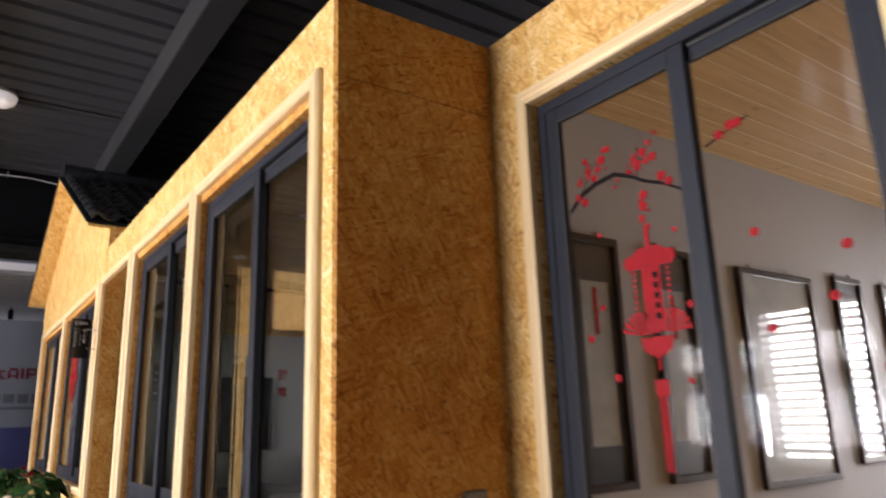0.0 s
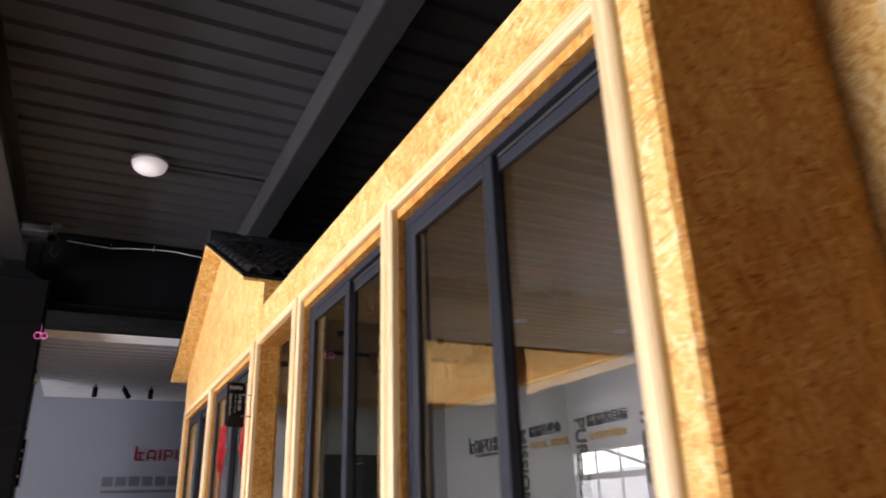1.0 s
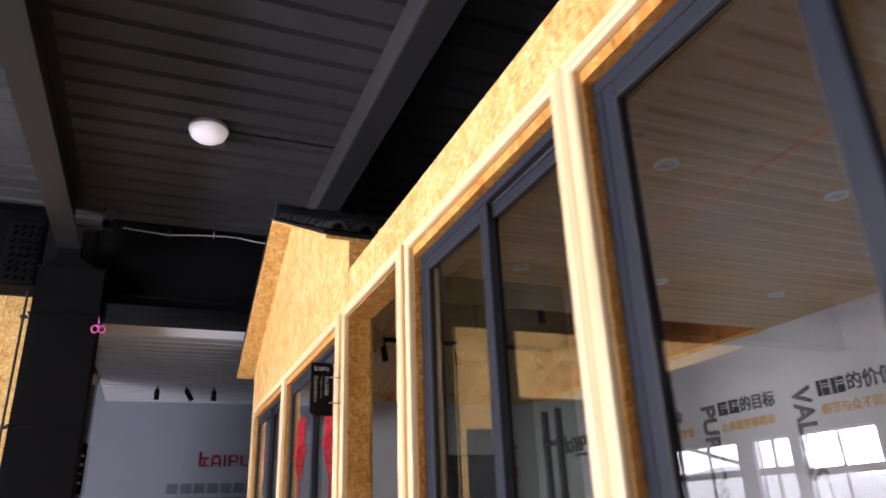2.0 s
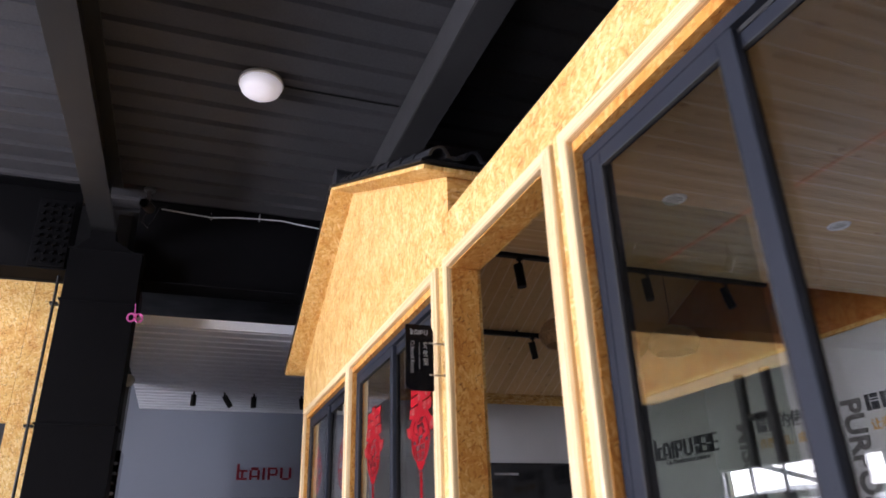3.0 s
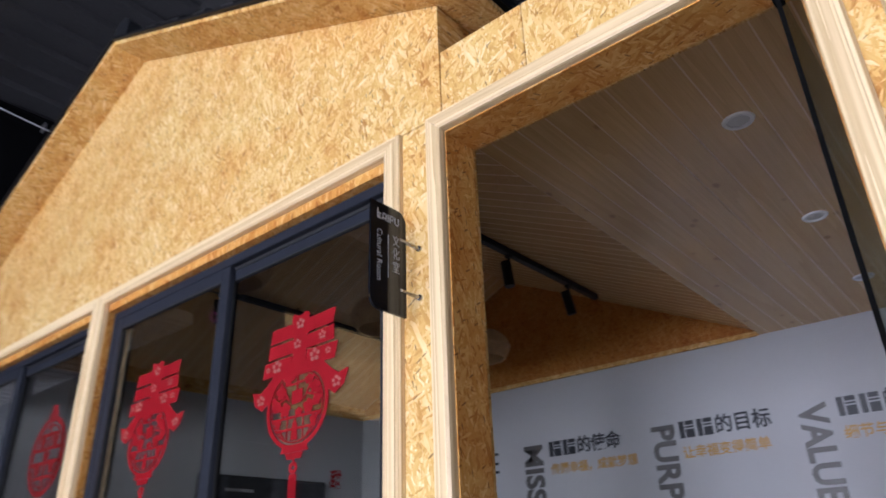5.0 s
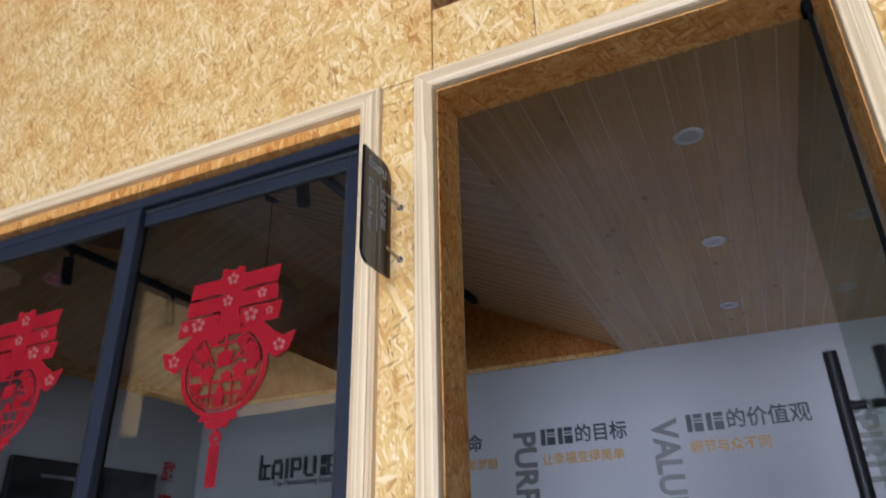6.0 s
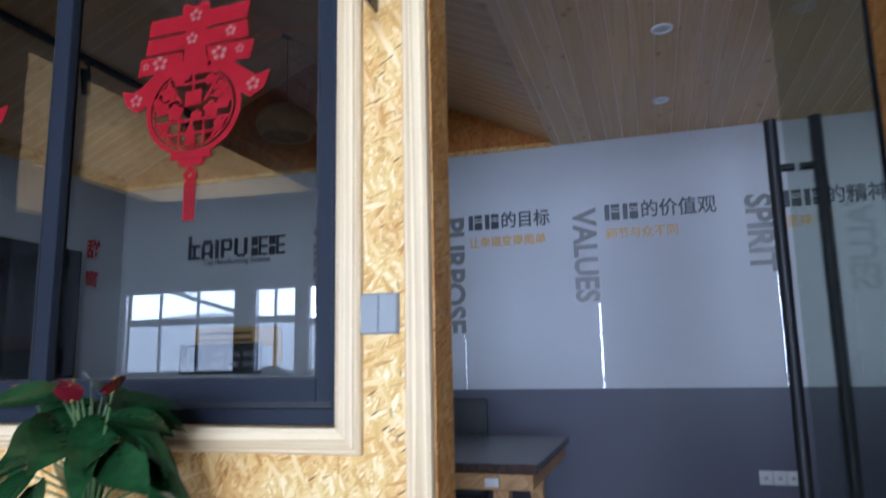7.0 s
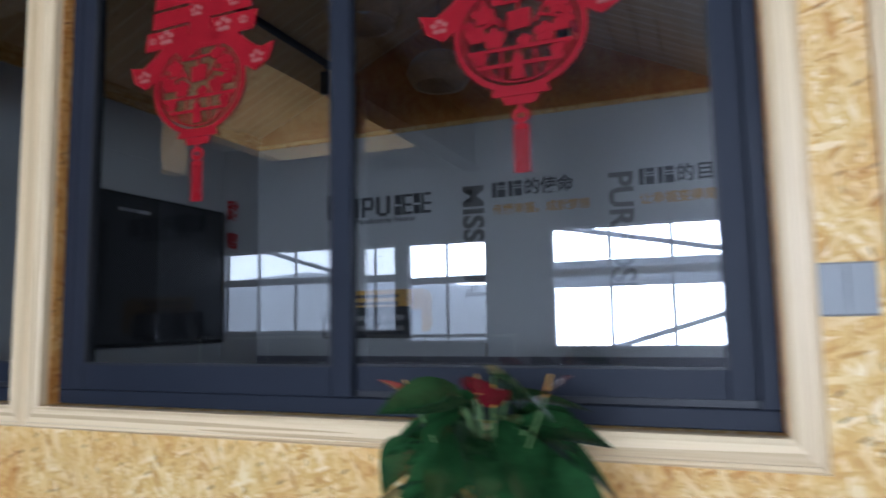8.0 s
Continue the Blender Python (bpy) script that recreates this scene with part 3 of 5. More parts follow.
# ---- casings: moulded pine round every opening ----


def casing(name, y0, y1, z0, z1, face, bottom=True, w=0.054, left=True, right=True, wide_left=None):
    """A moulded pine frame round an opening in a wall facing west."""
    c = thing(name, "light planed pine casing with a stepped moulding", "trim", (face, (y0 + y1) / 2, z0), kind="structure")

    def profile(a, b):
        # across the width: outer edge thin, raised rounded inner edge
        d = b - a
        return [(a, 0.027), (a, 0.012), (a + d * 0.10, 0.005), (a + d * 0.22, 0.0045), (a + d * 0.26, 0.0015), (a + d * 0.8, 0.0), (a + d * 0.97, 0.004), (b, 0.012), (b, 0.027)]

    def stile(name2, outer, inner, za0, za1, zb0, zb1):
        bm = bmesh.new()
        pts = profile(outer, inner)
        lo, hi = [], []
        for y, dx in pts:
            k = (y - outer) / (inner - outer)
            lo.append(bm.verts.new((face + dx, y, za0 + (zb0 - za0) * k)))
            hi.append(bm.verts.new((face + dx, y, za1 + (zb1 - za1) * k)))
        n = len(pts)
        bm.faces.new(lo)
        bm.faces.new(list(reversed(hi)))
        for i in range(n):
            bm.faces.new((lo[i], hi[i], hi[(i + 1) % n], lo[(i + 1) % n]))
        part(name2, local(bm, c), PINE, c)

    def rail(name2, outer, inner):
        bm = bmesh.new()
        pts = profile(outer, inner)
        lo, hi = [], []
        for z, dx in pts:
            k = (z - outer) / (inner - outer)
            lo.append(bm.verts.new((face + dx, y0 - w * (1 - k), z)))
            hi.append(bm.verts.new((face + dx, y1 + w * (1 - k), z)))
        n = len(pts)
        bm.faces.new(lo)
        bm.faces.new(list(reversed(hi)))
        for i in range(n):
            bm.faces.new((lo[i], hi[i], hi[(i + 1) % n], lo[(i + 1) % n]))
        part(name2, local(bm, c), PINE_Y, c)

    g = 0.0008
    zb = z0 - w if bottom else z0
    stile("side_casing", y0 - w, y0, zb + g, z1 + w - g, z0 + g, z1 - g)
    stile("side_casing", y1 + w, y1, zb + g, z1 + w - g, z0 + g, z1 - g)
    rail("head_casing", z1 + w, z1)
    if bottom:
        rail("sill_casing", z0 - w, z0)
    return c


for y0, y1 in (W1, W2, W3, W4):
    casing("window_casing", y0, y1, ZS, ZH, TX, w=0.0535)
casing("door_casing", DOOR[0], DOOR[1], 0.0, ZH, TX, bottom=False)
casing("window_casing", W0[0], W0[1], ZS, ZH0, RX - 0.025)

# ---- sliding windows ----


def sliding_window(name, y0, y1, x, split, glass=None, top=None):
    """Two dark aluminium sashes in a tracked frame; split: where the sashes meet."""
    w = thing(name, "dark grey aluminium sliding window with two panes", "window", (x, (y0 + y1) / 2, ZS), kind="structure")
    f, d = 0.034, 0.075
    zt = top or ZH - HEAD - 0.001
    fr = bmesh.new()
    for s in ((x, x + d, y0, y1, ZS, ZS + f), (x, x + d, y0, y1, zt - f, zt), (x, x + d, y0, y0 + f, ZS + f, zt - f), (x, x + d, y1 - f, y1, ZS + f, zt - f)):
        box(fr, *s)
    part("frame", local(bevel(fr, 0.002), w), ALU, w)
    tr = bmesh.new()
    for xx in (x + 0.022, x + 0.048):
        box(tr, xx, xx + 0.004, y0 + f, y1 - f, ZS + f, ZS + f + 0.012)
        box(tr, xx, xx + 0.004, y0 + f, y1 - f, zt - f - 0.012, zt - f)
    part("track", local(tr, w), ALU_DARK, w)
    for a, b, sx in ((y0 + f, split + 0.028, x + 0.026), (split - 0.028, y1 - f, x + 0.002)):
        s = bmesh.new()
        e, bot = 0.046, 0.062
        for q in ((sx, sx + 0.022, a, a + e, ZS + f, zt - f), (sx, sx + 0.022, b - e, b, ZS + f, zt - f), (sx, sx + 0.022, a + e, b - e, ZS + f, ZS + f + bot), (sx, sx + 0.022, a + e, b - e, zt - f - e, zt - f)):
            box(s, *q)
        sash = part("sash", local(bevel(s, 0.002), w), ALU, w)
        sash_at = Vector(w.location)
        g = bmesh.new()
        box(g, sx + 0.009, sx + 0.013, a + e, b - e, ZS + f + bot, zt - f - e)
        bmesh.ops.translate(g, verts=g.verts[:], vec=-sash_at)
        part("pane", g, glass or GLASS, sash)
        k = bmesh.new()
        for q in ((a + e - 0.001, a + e + 0.004, ZS + f + bot, zt - f - e), (b - e - 0.004, b - e + 0.001, ZS + f + bot, zt - f - e), (a + e, b - e, ZS + f + bot - 0.001, ZS + f + bot + 0.004), (a + e, b - e, zt - f - e - 0.004, zt - f - e + 0.001)):
            box(k, sx - 0.001, sx + 0.009, *q)
        bmesh.ops.translate(k, verts=k.verts[:], vec=-sash_at)
        part("gasket", k, ALU_DARK, sash)
    return w


WX = 0.930
sliding_window("window_1", *W1, WX, 2.38)
sliding_window("window_2", *W2, WX, 3.605)
sliding_window("window_3", *W3, WX, 6.20)
sliding_window("window_4", *W4, WX, 7.95)
sliding_window("window_5", *W0, RX + 0.025, 0.985, CLEAR_GLASS, ZH0 - 0.002)

# ---- open glass door ----
solo("door_lining", boxes((FB + 0.001, FB + 0.012, DOOR[0] - 0.06, DOOR[0], 0, ZH + 0.06), (FB + 0.001, FB + 0.012, DOOR[1], DOOR[1] + 0.06, 0, ZH + 0.06), (FB + 0.001, FB + 0.012, DOOR[0], DOOR[1], ZH, ZH + 0.06)), OSB, "strand board lining behind the door opening", "trim", kind="structure")


def glass_door():
    d = thing("glass_door", "frameless clear glass door standing open inwards with black bar handles", "door", (0.905, 4.375, 0.008), kind="structure")
    leaf = part("leaf", bevel(boxes((0.005, 0.80, -0.003, 0.003, 0.0, 2.30)), 0.001), DOOR_GLASS, d)
    leaf.visible_shadow = False
    part("edge_seal", boxes((0.0, 0.0048, -0.0042, 0.0042, 0, 2.30)), MATT, d, "black edge seal")
    for z in (0.0, 2.22):
        part("pivot_clamp", bevel(boxes((-0.004, 0.026, -0.009, 0.009, z + 0.02, z + 0.05)), 0.003), MATT, d)
    for s in (-1, 1):
        bm = bmesh.new()
        tube(bm, (0.674, s * 0.055, 0.36), (0.674, s * 0.055, 1.735), 0.0165)
        h = part("handle", bm, BLACK, d, "long black bar handle", smooth=True)
        for z in (0.52, 1.60):
            bm = bmesh.new()
            tube(bm, (0.674, s * 0.007, z), (0.674, s * 0.055, z), 0.011)
            part("standoff", bm, BLACK, h)
    return d


glass_door()

# ---- the hall round the house ----
HZ = 4.30


def corrugated(name, x0, x1, y0, y1, z, period, depth, material, label):
    """Trapezoid ribs across the hall, seen from below."""
    bm = bmesh.new()
    y = y0
    pts = []
    while y < y1:
        pts += [(y, z), (y + period * 0.70, z), (y + period * 0.76, z + depth), (y + period * 0.94, z + depth)]
        y += period
    pts.append((y1, z))
    a = [bm.verts.new((x0, p, q)) for p, q in pts]
    b = [bm.verts.new((x1, p, q)) for p, q in pts]
    a2 = [bm.verts.new((x0, p, q + 0.01)) for p, q in pts]
    b2 = [bm.verts.new((x1, p, q + 0.01)) for p, q in pts]
    for i in range(len(pts) - 1):
        bm.faces.new((a[i], a[i + 1], b[i + 1], b[i]))
        bm.faces.new((a2[i], b2[i], b2[i + 1], a2[i + 1]))
    return solo(name, bm, material, label, "ceiling", kind="structure")


corrugated("ceiling_hall", -7.9, 5.62, -9.0, 9.4, HZ, 0.25, 0.036, BLACK_DECK, "black corrugated steel hall ceiling")
solo("ceiling_slab", boxes((-7.9, 5.62, -9.0, 14.2, HZ + 0.08, HZ + 0.2)), BLACK, "black slab over the hall", "ceiling", kind="structure")
corrugated("ceiling_far", -0.75, 5.5, 9.32, 13.8, 3.245, 0.20, 0.045, SHEET, "grey ribbed metal ceiling of the far bay")
solo("trim_far_ceiling", boxes((-0.75, 5.5, 9.28, 9.32, 3.20, 3.292)), SHEET, "pale metal edge of the far ceiling", "trim", kind="structure")


def i_beam(name, x0, x1, y0, y1, z0, z1, label, along="y", flange=0.016, web=0.014, paint=None):
    b = thing(name, label, "beam", kind="structure")
    if along == "y":
        m = (x0 + x1) / 2
        spans = (("bottom_flange", (x0, x1, y0, y1, z0, z0 + flange)), ("web", (m - web / 2, m + web / 2, y0, y1, z0 + flange, z1 - flange)), ("top_flange", (x0, x1, y0, y1, z1 - flange, z1)))
    else:
        m = (y0 + y1) / 2
        spans = (("bottom_flange", (x0, x1, y0, y1, z0, z0 + flange)), ("web", (x0, x1, m - web / 2, m + web / 2, z0 + flange, z1 - flange)), ("top_flange", (x0, x1, y0, y1, z1 - flange, z1)))
    for n, s in spans:
        part(n, soft_box(*s, 0.002), paint or BLACK_STEEL, b)
    return b


b1 = thing("beam_1", "black boxed steel beam under the hall ceiling", "beam", kind="structure")
part("box", soft_box(1.185, 1.39, -9.0, 8.94, 4.02, HZ, 0.003), LIT_STEEL, b1)
part("edge_strip", soft_box(1.177, 1.1845, -9.0, 8.94, 4.022, 4.036, 0.001), LIT_STEEL, b1)
i_beam("beam_2", -1.03, -0.83, -9.0, 8.75, 3.88, HZ, "black steel beam running to the column")
i_beam("beam_3", -0.70, 5.5, 8.95, 9.25, 3.50, HZ, "deep black steel cross beam", "x", paint=SHADED_STEEL)
i_beam("beam_4", -7.7, -1.16, 8.80, 9.10, 3.48, HZ, "deep black steel cross beam", "x", paint=SHADED_STEEL)

# column with haunch, stiffeners and bolts
col = thing("column_1", "black boxed steel column with stiffener plates", "column", (-0.875, 8.95, 0), kind="structure")
part("shaft", soft_box(-0.285, 0.285, -0.16, 0.20, 0, 3.70), SHADED_STEEL, col)
hb = bmesh.new()
prism(hb, [(-0.255, 3.70), (0.225, 3.70), (0.045, 3.80), (0.045, 3.88), (-0.155, 3.88), (-0.155, 3.80)], -0.14, 0.18, "y")
part("haunch", bevel(hb, 0.003), SHADED_STEEL, col)
for z in (3.69, 3.23, 2.22):
    part("stiffener", soft_box(-0.30, 0.30, -0.175, 0.2, z - 0.008, z + 0.008), SHADED_STEEL, col)
bolt = bmesh.new()
bmesh.ops.create_cone(bolt, cap_ends=True, segments=6, radius1=0.02, radius2=0.018, depth=0.022, matrix=pose(0, 0, 0, 90, 0, 0))
bolt_me = bpy.data.meshes.new("bolt")
bolt.to_mesh(bolt_me)
bolt.free()
bolt_me.materials.append(SHADED_STEEL)
part("bolt_plate", soft_box(-0.58, -0.302, -0.165, -0.15, 3.5, 4.12), SHADED_STEEL, col)
for i in range(4):
    for j in range(8):
        ob = new("bolt", bolt_me)
        ob.parent = col
        ob.location = (-0.54 + i * 0.065, -0.175, 3.55 + j * 0.072)

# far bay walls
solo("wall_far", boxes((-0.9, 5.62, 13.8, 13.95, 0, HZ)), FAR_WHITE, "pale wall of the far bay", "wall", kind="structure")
solo("wall_far_side", boxes((-0.90, -0.78, 9.35, 11.9, 0, HZ)), DARK_WALL, "grey side wall of the far bay", "wall", kind="structure")
solo("trim_far_side", soft_box(-0.92, -0.74, 9.20, 9.35, 0, 3.45), OSB, "strand board edge of the far side wall", "trim", kind="structure")
solo("wall_east", pierced(EAST + 0.02, EAST + 0.12, -9.0, 13.8, HZ), CONCRETE, "grey rear wall of the hall", "wall", kind="structure")
solo("wall_south", boxes((-7.9, 5.62, -9.1, -9.0, 0, HZ)), CONCRETE, "grey end wall of the hall", "wall", kind="structure")
solo("wall_north", boxes((-7.9, -0.9, 13.8, 13.95, 0, HZ)), DARK_WALL, "grey end wall of the hall", "wall", kind="structure")

# opposite shop front: strand board pier and header
shop = thing("wall_opposite", "strand board front of the shop across the aisle", "wall", kind="structure")
sheet(shop, -1.42, -1.20, 9.12, 9.24, 0, 3.47, board=OSB_Y)
sheet(shop, -1.75, -1.422, 9.12, 9.24, 2.28, 3.47, board=OSB_Y)
sheet(shop, -2.95, -1.752, 9.12, 9.24, 2.65, 3.10, board=OSB_Y)
sheet(shop, -2.95, -1.752, 9.12, 9.24, 3.102, 3.47, board=OSB_Y)
rake = bmesh.new()
prism(rake, [(-2.952, 2.65), (-5.9, 3.47), (-2.952, 3.47)], 9.12, 9.24, "y")
part("raked_sheet", rake, OSB_Y, shop)

# window wall with openings and mullions
ww = thing("wall_windows", "grey window wall of the hall", "wall", kind="structure")
ys = [-9.0] + [v for o in OPENINGS for v in o[:2]] + [13.8]
for i in range(0, len(ys), 2):
    part("pier", boxes((WEST - 0.2, WEST, ys[i], ys[i + 1], 0, HZ)), CONCRETE, ww)
for y0, y1, z0, z1 in OPENINGS:
    part("breast", boxes((WEST - 0.2, WEST, y0, y1, 0, z0)), CONCRETE, ww)
    part("lintel", boxes((WEST - 0.2, WEST, y0, y1, z1, HZ)), CONCRETE, ww)


def hall_window(i, y0, y1, z0, z1):
    w = thing("window_%d" % (i + 6), "large hall window with white frames and bright daylight", "window", (WEST, (y0 + y1) / 2, z0), kind="structure")
    n = max(2, round((y1 - y0) / 0.85))
    e = 0.035
    fr = bmesh.new()
    for s in ((y0, y1, z0, z0 + e), (y0, y1, z1 - e, z1), (y0, y0 + e, z0 + e, z1 - e), (y1 - e, y1, z0 + e, z1 - e)):
        box(fr, WEST - 0.10, WEST - 0.04, *s)
    part("window_frame", local(fr, w), SHEET, w)
    for k in range(1, n):
        y = y0 + (y1 - y0) * k / n
        part("mullion", local(boxes((WEST - 0.09, WEST - 0.05, y - 0.022, y + 0.022, z0 + e, z1 - e)), w), SHEET, w)
    band = z0 + (z1 - z0) * 0.62
    part("transom", local(boxes((WEST - 0.085, WEST - 0.055, y0 + e, y1 - e, band - 0.06, band + 0.06)), w), SHEET, w)


for i, o in enumerate(OPENINGS):
    hall_window(i, *o)

# ---- dome lamps on the hall ceiling ----


def dome_lamp(x, y):
    d = thing("dome_lamp", "round white opal ceiling lamp on black sheeting", "lamp", (x, y, HZ), group="hall ceiling lamps")
    bm = bmesh.new()
    lathe(bm, [(0.15, 0.0), (0.155, -0.03), (0.145, -0.035)], sides=32, close=True)
    part("rim", bm, POT, d, smooth=True)
    bm = bmesh.new()
    lathe(bm, [(0.145, -0.034), (0.146, -0.05), (0.13, -0.085), (0.10, -0.108), (0.06, -0.122), (0.001, -0.127)], sides=32)
    part("shade", bm, LAMP_WHITE, d, smooth=True)
    bm = bmesh.new()
    tube(bm, (0.15, 0.0, -0.012), (1.0, -0.01, -0.012), 0.008, sides=6)
    part("cable", bm, BLACK, d)
    return d


for y in (-4.0, -0.2, 3.3, 6.83):
    dome_lamp(0.165, y)


# venetian blind at the rear pane of the front room
BY0, BY1, BZ0, BZ1 = EAST_PANES[1]
blind = thing("window_blind", "white venetian blind half open in the bright window", "blind", (EAST, (BY0 + BY1) / 2, BZ1))
BW = (BY1 - BY0) / 2 - 0.004
part("head_rail", soft_box(-0.055, -0.003, -BW, BW, -0.02, 0.03), POT, blind)
for i in range(18):
    bm = bmesh.new()
    z = -0.05 - i * 0.064
    prism(bm, [(-0.012, z), (-0.047, z - 0.032), (-0.0475, z - 0.030), (-0.0125, z + 0.002)], -BW, BW, "y")
    part("slat", bm, POT, blind)
part("bottom_rail", soft_box(-0.045, -0.012, -BW, BW, -1.215, -1.195), POT, blind)

# red pipe under the hall ceiling
pipe_red = thing("sprinkler_pipe", "thin red pipe hung under the hall ceiling", "pipe", (-3.0, 0, 4.20))
bm = bmesh.new()
tube(bm, (0, -8.95, 0), (0, 8.75, 0), 0.016, sides=10)
part("pipe", bm, RED, pipe_red, smooth=True)
for y in (-7, -4, -1, 2, 5, 8):
    bm = bmesh.new()
    tube(bm, (0, y, 0.01), (0, y, HZ - 4.2 + 0.01), 0.006, sides=6)
    part("hanger", bm, BLACK, pipe_red)

# what stands outside the window wall: cards whose own glow replaces daylight on them
OUTSIDE = make_glow("glowing_daylit_building", (0.62, 0.66, 0.70), 3.2)
OUT_DARK = make_glow("glowing_daylit_walkway", (0.35, 0.38, 0.42), 2.0)
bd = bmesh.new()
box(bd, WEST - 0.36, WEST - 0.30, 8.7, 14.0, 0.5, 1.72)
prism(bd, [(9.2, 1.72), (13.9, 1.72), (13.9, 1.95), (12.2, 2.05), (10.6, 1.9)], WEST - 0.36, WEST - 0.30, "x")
solo("backdrop_building", bd, OUTSIDE, "pale backdrop building outside the windows, glowing in place of daylight", "backdrop", kind="structure")
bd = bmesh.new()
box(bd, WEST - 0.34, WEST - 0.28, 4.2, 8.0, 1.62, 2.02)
solo("backdrop_walkway", bd, OUT_DARK, "grey backdrop walkway outside the windows, glowing in place of daylight", "backdrop", kind="structure")


def brace(y0, z0, y1, z1):
    bm = bmesh.new()
    tube(bm, (WEST - 0.25, y0, z0), (WEST - 0.25, y1, z1), 0.04, sides=8)
    return solo("steel_brace", bm, SHEET, "diagonal grey steel brace outside the window", "brace", group="outside braces", smooth=True)


brace(4.3, 1.55, 7.4, 0.6)
brace(5.2, 2.05, 7.8, 2.55)
brace(11.2, 1.9, 13.2, 2.5)

# white rail before the windows
rail = thing("guard_rail", "white tubular guard rail before the hall windows", "railing", (WEST + 0.8, 9.0, 0))
for z in (0.95, 0.55):
    bm = bmesh.new()
    tube(bm, (0, -0.9, z), (0, 4.6, z), 0.025, sides=10)
    part("rail", bm, POT, rail, smooth=True)
for i in range(5):
    bm = bmesh.new()
    tube(bm, (0, -0.85 + i * 1.35, 0), (0, -0.85 + i * 1.35, 0.95), 0.022, sides=10)
    part("post", bm, POT, rail, smooth=True)


# unseen fitting added for each lamp that brightens the shop front
def shop_fill_spot(x, y):
    t = thing("added_spotlight", "added black cylinder spotlight, unseen, brightening the opposite shop front", "lamp", (x, y, HZ), group="shop front spotlights")
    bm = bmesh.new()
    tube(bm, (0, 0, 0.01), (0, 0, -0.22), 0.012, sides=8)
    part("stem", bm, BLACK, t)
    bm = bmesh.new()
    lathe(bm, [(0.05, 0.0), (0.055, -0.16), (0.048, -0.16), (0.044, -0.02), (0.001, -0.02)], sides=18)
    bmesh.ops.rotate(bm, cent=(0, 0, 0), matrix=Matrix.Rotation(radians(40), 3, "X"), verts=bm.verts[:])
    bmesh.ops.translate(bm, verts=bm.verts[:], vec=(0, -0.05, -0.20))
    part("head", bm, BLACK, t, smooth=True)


for x, y in SHOP_FILL_SPOTS:
    shop_fill_spot(x, y)

# ---- lettering on the white back wall ----
LX = BACK - 0.0005


def wall_column(word, title, slogan, y_word, y_title, word_len, title_w, slogan_w, blocks):
    """Upright steel word, a strip below it, a black title and an ochre line."""
    g = thing("wall_lettering", "raised steel word with black and ochre lettering on a white wall", "lettering", (0, 0, 0), group="wall lettering")
    lettering("word", word, 0.20, (LX, y_word, 2.063), FACE_WEST, LETTER_STEEL, g, 0.008, -90, width=word_len, bold=0.006, apart=True)
    for i in range(blocks):
        bm = bmesh.new()
        y = y_title - 0.112 * i
        for a, b, c, d in ((0.0, 0.03, 0.0, 0.1), (0.04, 0.092, 0.075, 0.1), (0.04, 0.092, 0.0, 0.05), (0.04, 0.092, 0.058, 0.068)):
            box(bm, LX - 0.006, LX, y - b, y - a, 1.972 + c, 1.972 + d)
        part("mark", bm, INK, g, "black block mark")
    lettering("title", title, 0.115, (LX, y_title - 0.112 * blocks, 1.972), FACE_WEST, INK, g, 0.006, 0, width=title_w - 0.112 * blocks - 0.01, bold=0.0018, apart=True)
    lettering("slogan", slogan, 0.075, (LX, y_title, 1.852), FACE_WEST, GOLD, g, 0.004, 0, width=slogan_w, bold=0.0012, label="ochre lettering", apart=True)
    part("strip", boxes((LX - 0.008, LX, y_word - 0.150, y_word - 0.138, 0.936, 2.063 - word_len - 0.01)), STEEL, g, "slim polished steel strip")


wall_column("MISSION", "的使命", "传播幸福，成就梦想", 7.055, 6.845, 0.74, 0.55, 0.64, 2)
wall_column("PURPOSE", "的目标", "让幸福变得简单", 6.09, 5.905, 0.77, 0.55, 0.51, 2)
wall_column("VALUES", "的价值观", "细节与众不同", 5.222, 5.017, 0.60, 0.67, 0.43, 2)
wall_column("SPIRIT", "的精神", "坚持", 4.20, 3.985, 0.465, 0.55, 0.14, 2)

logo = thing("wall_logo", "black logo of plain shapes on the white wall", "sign")


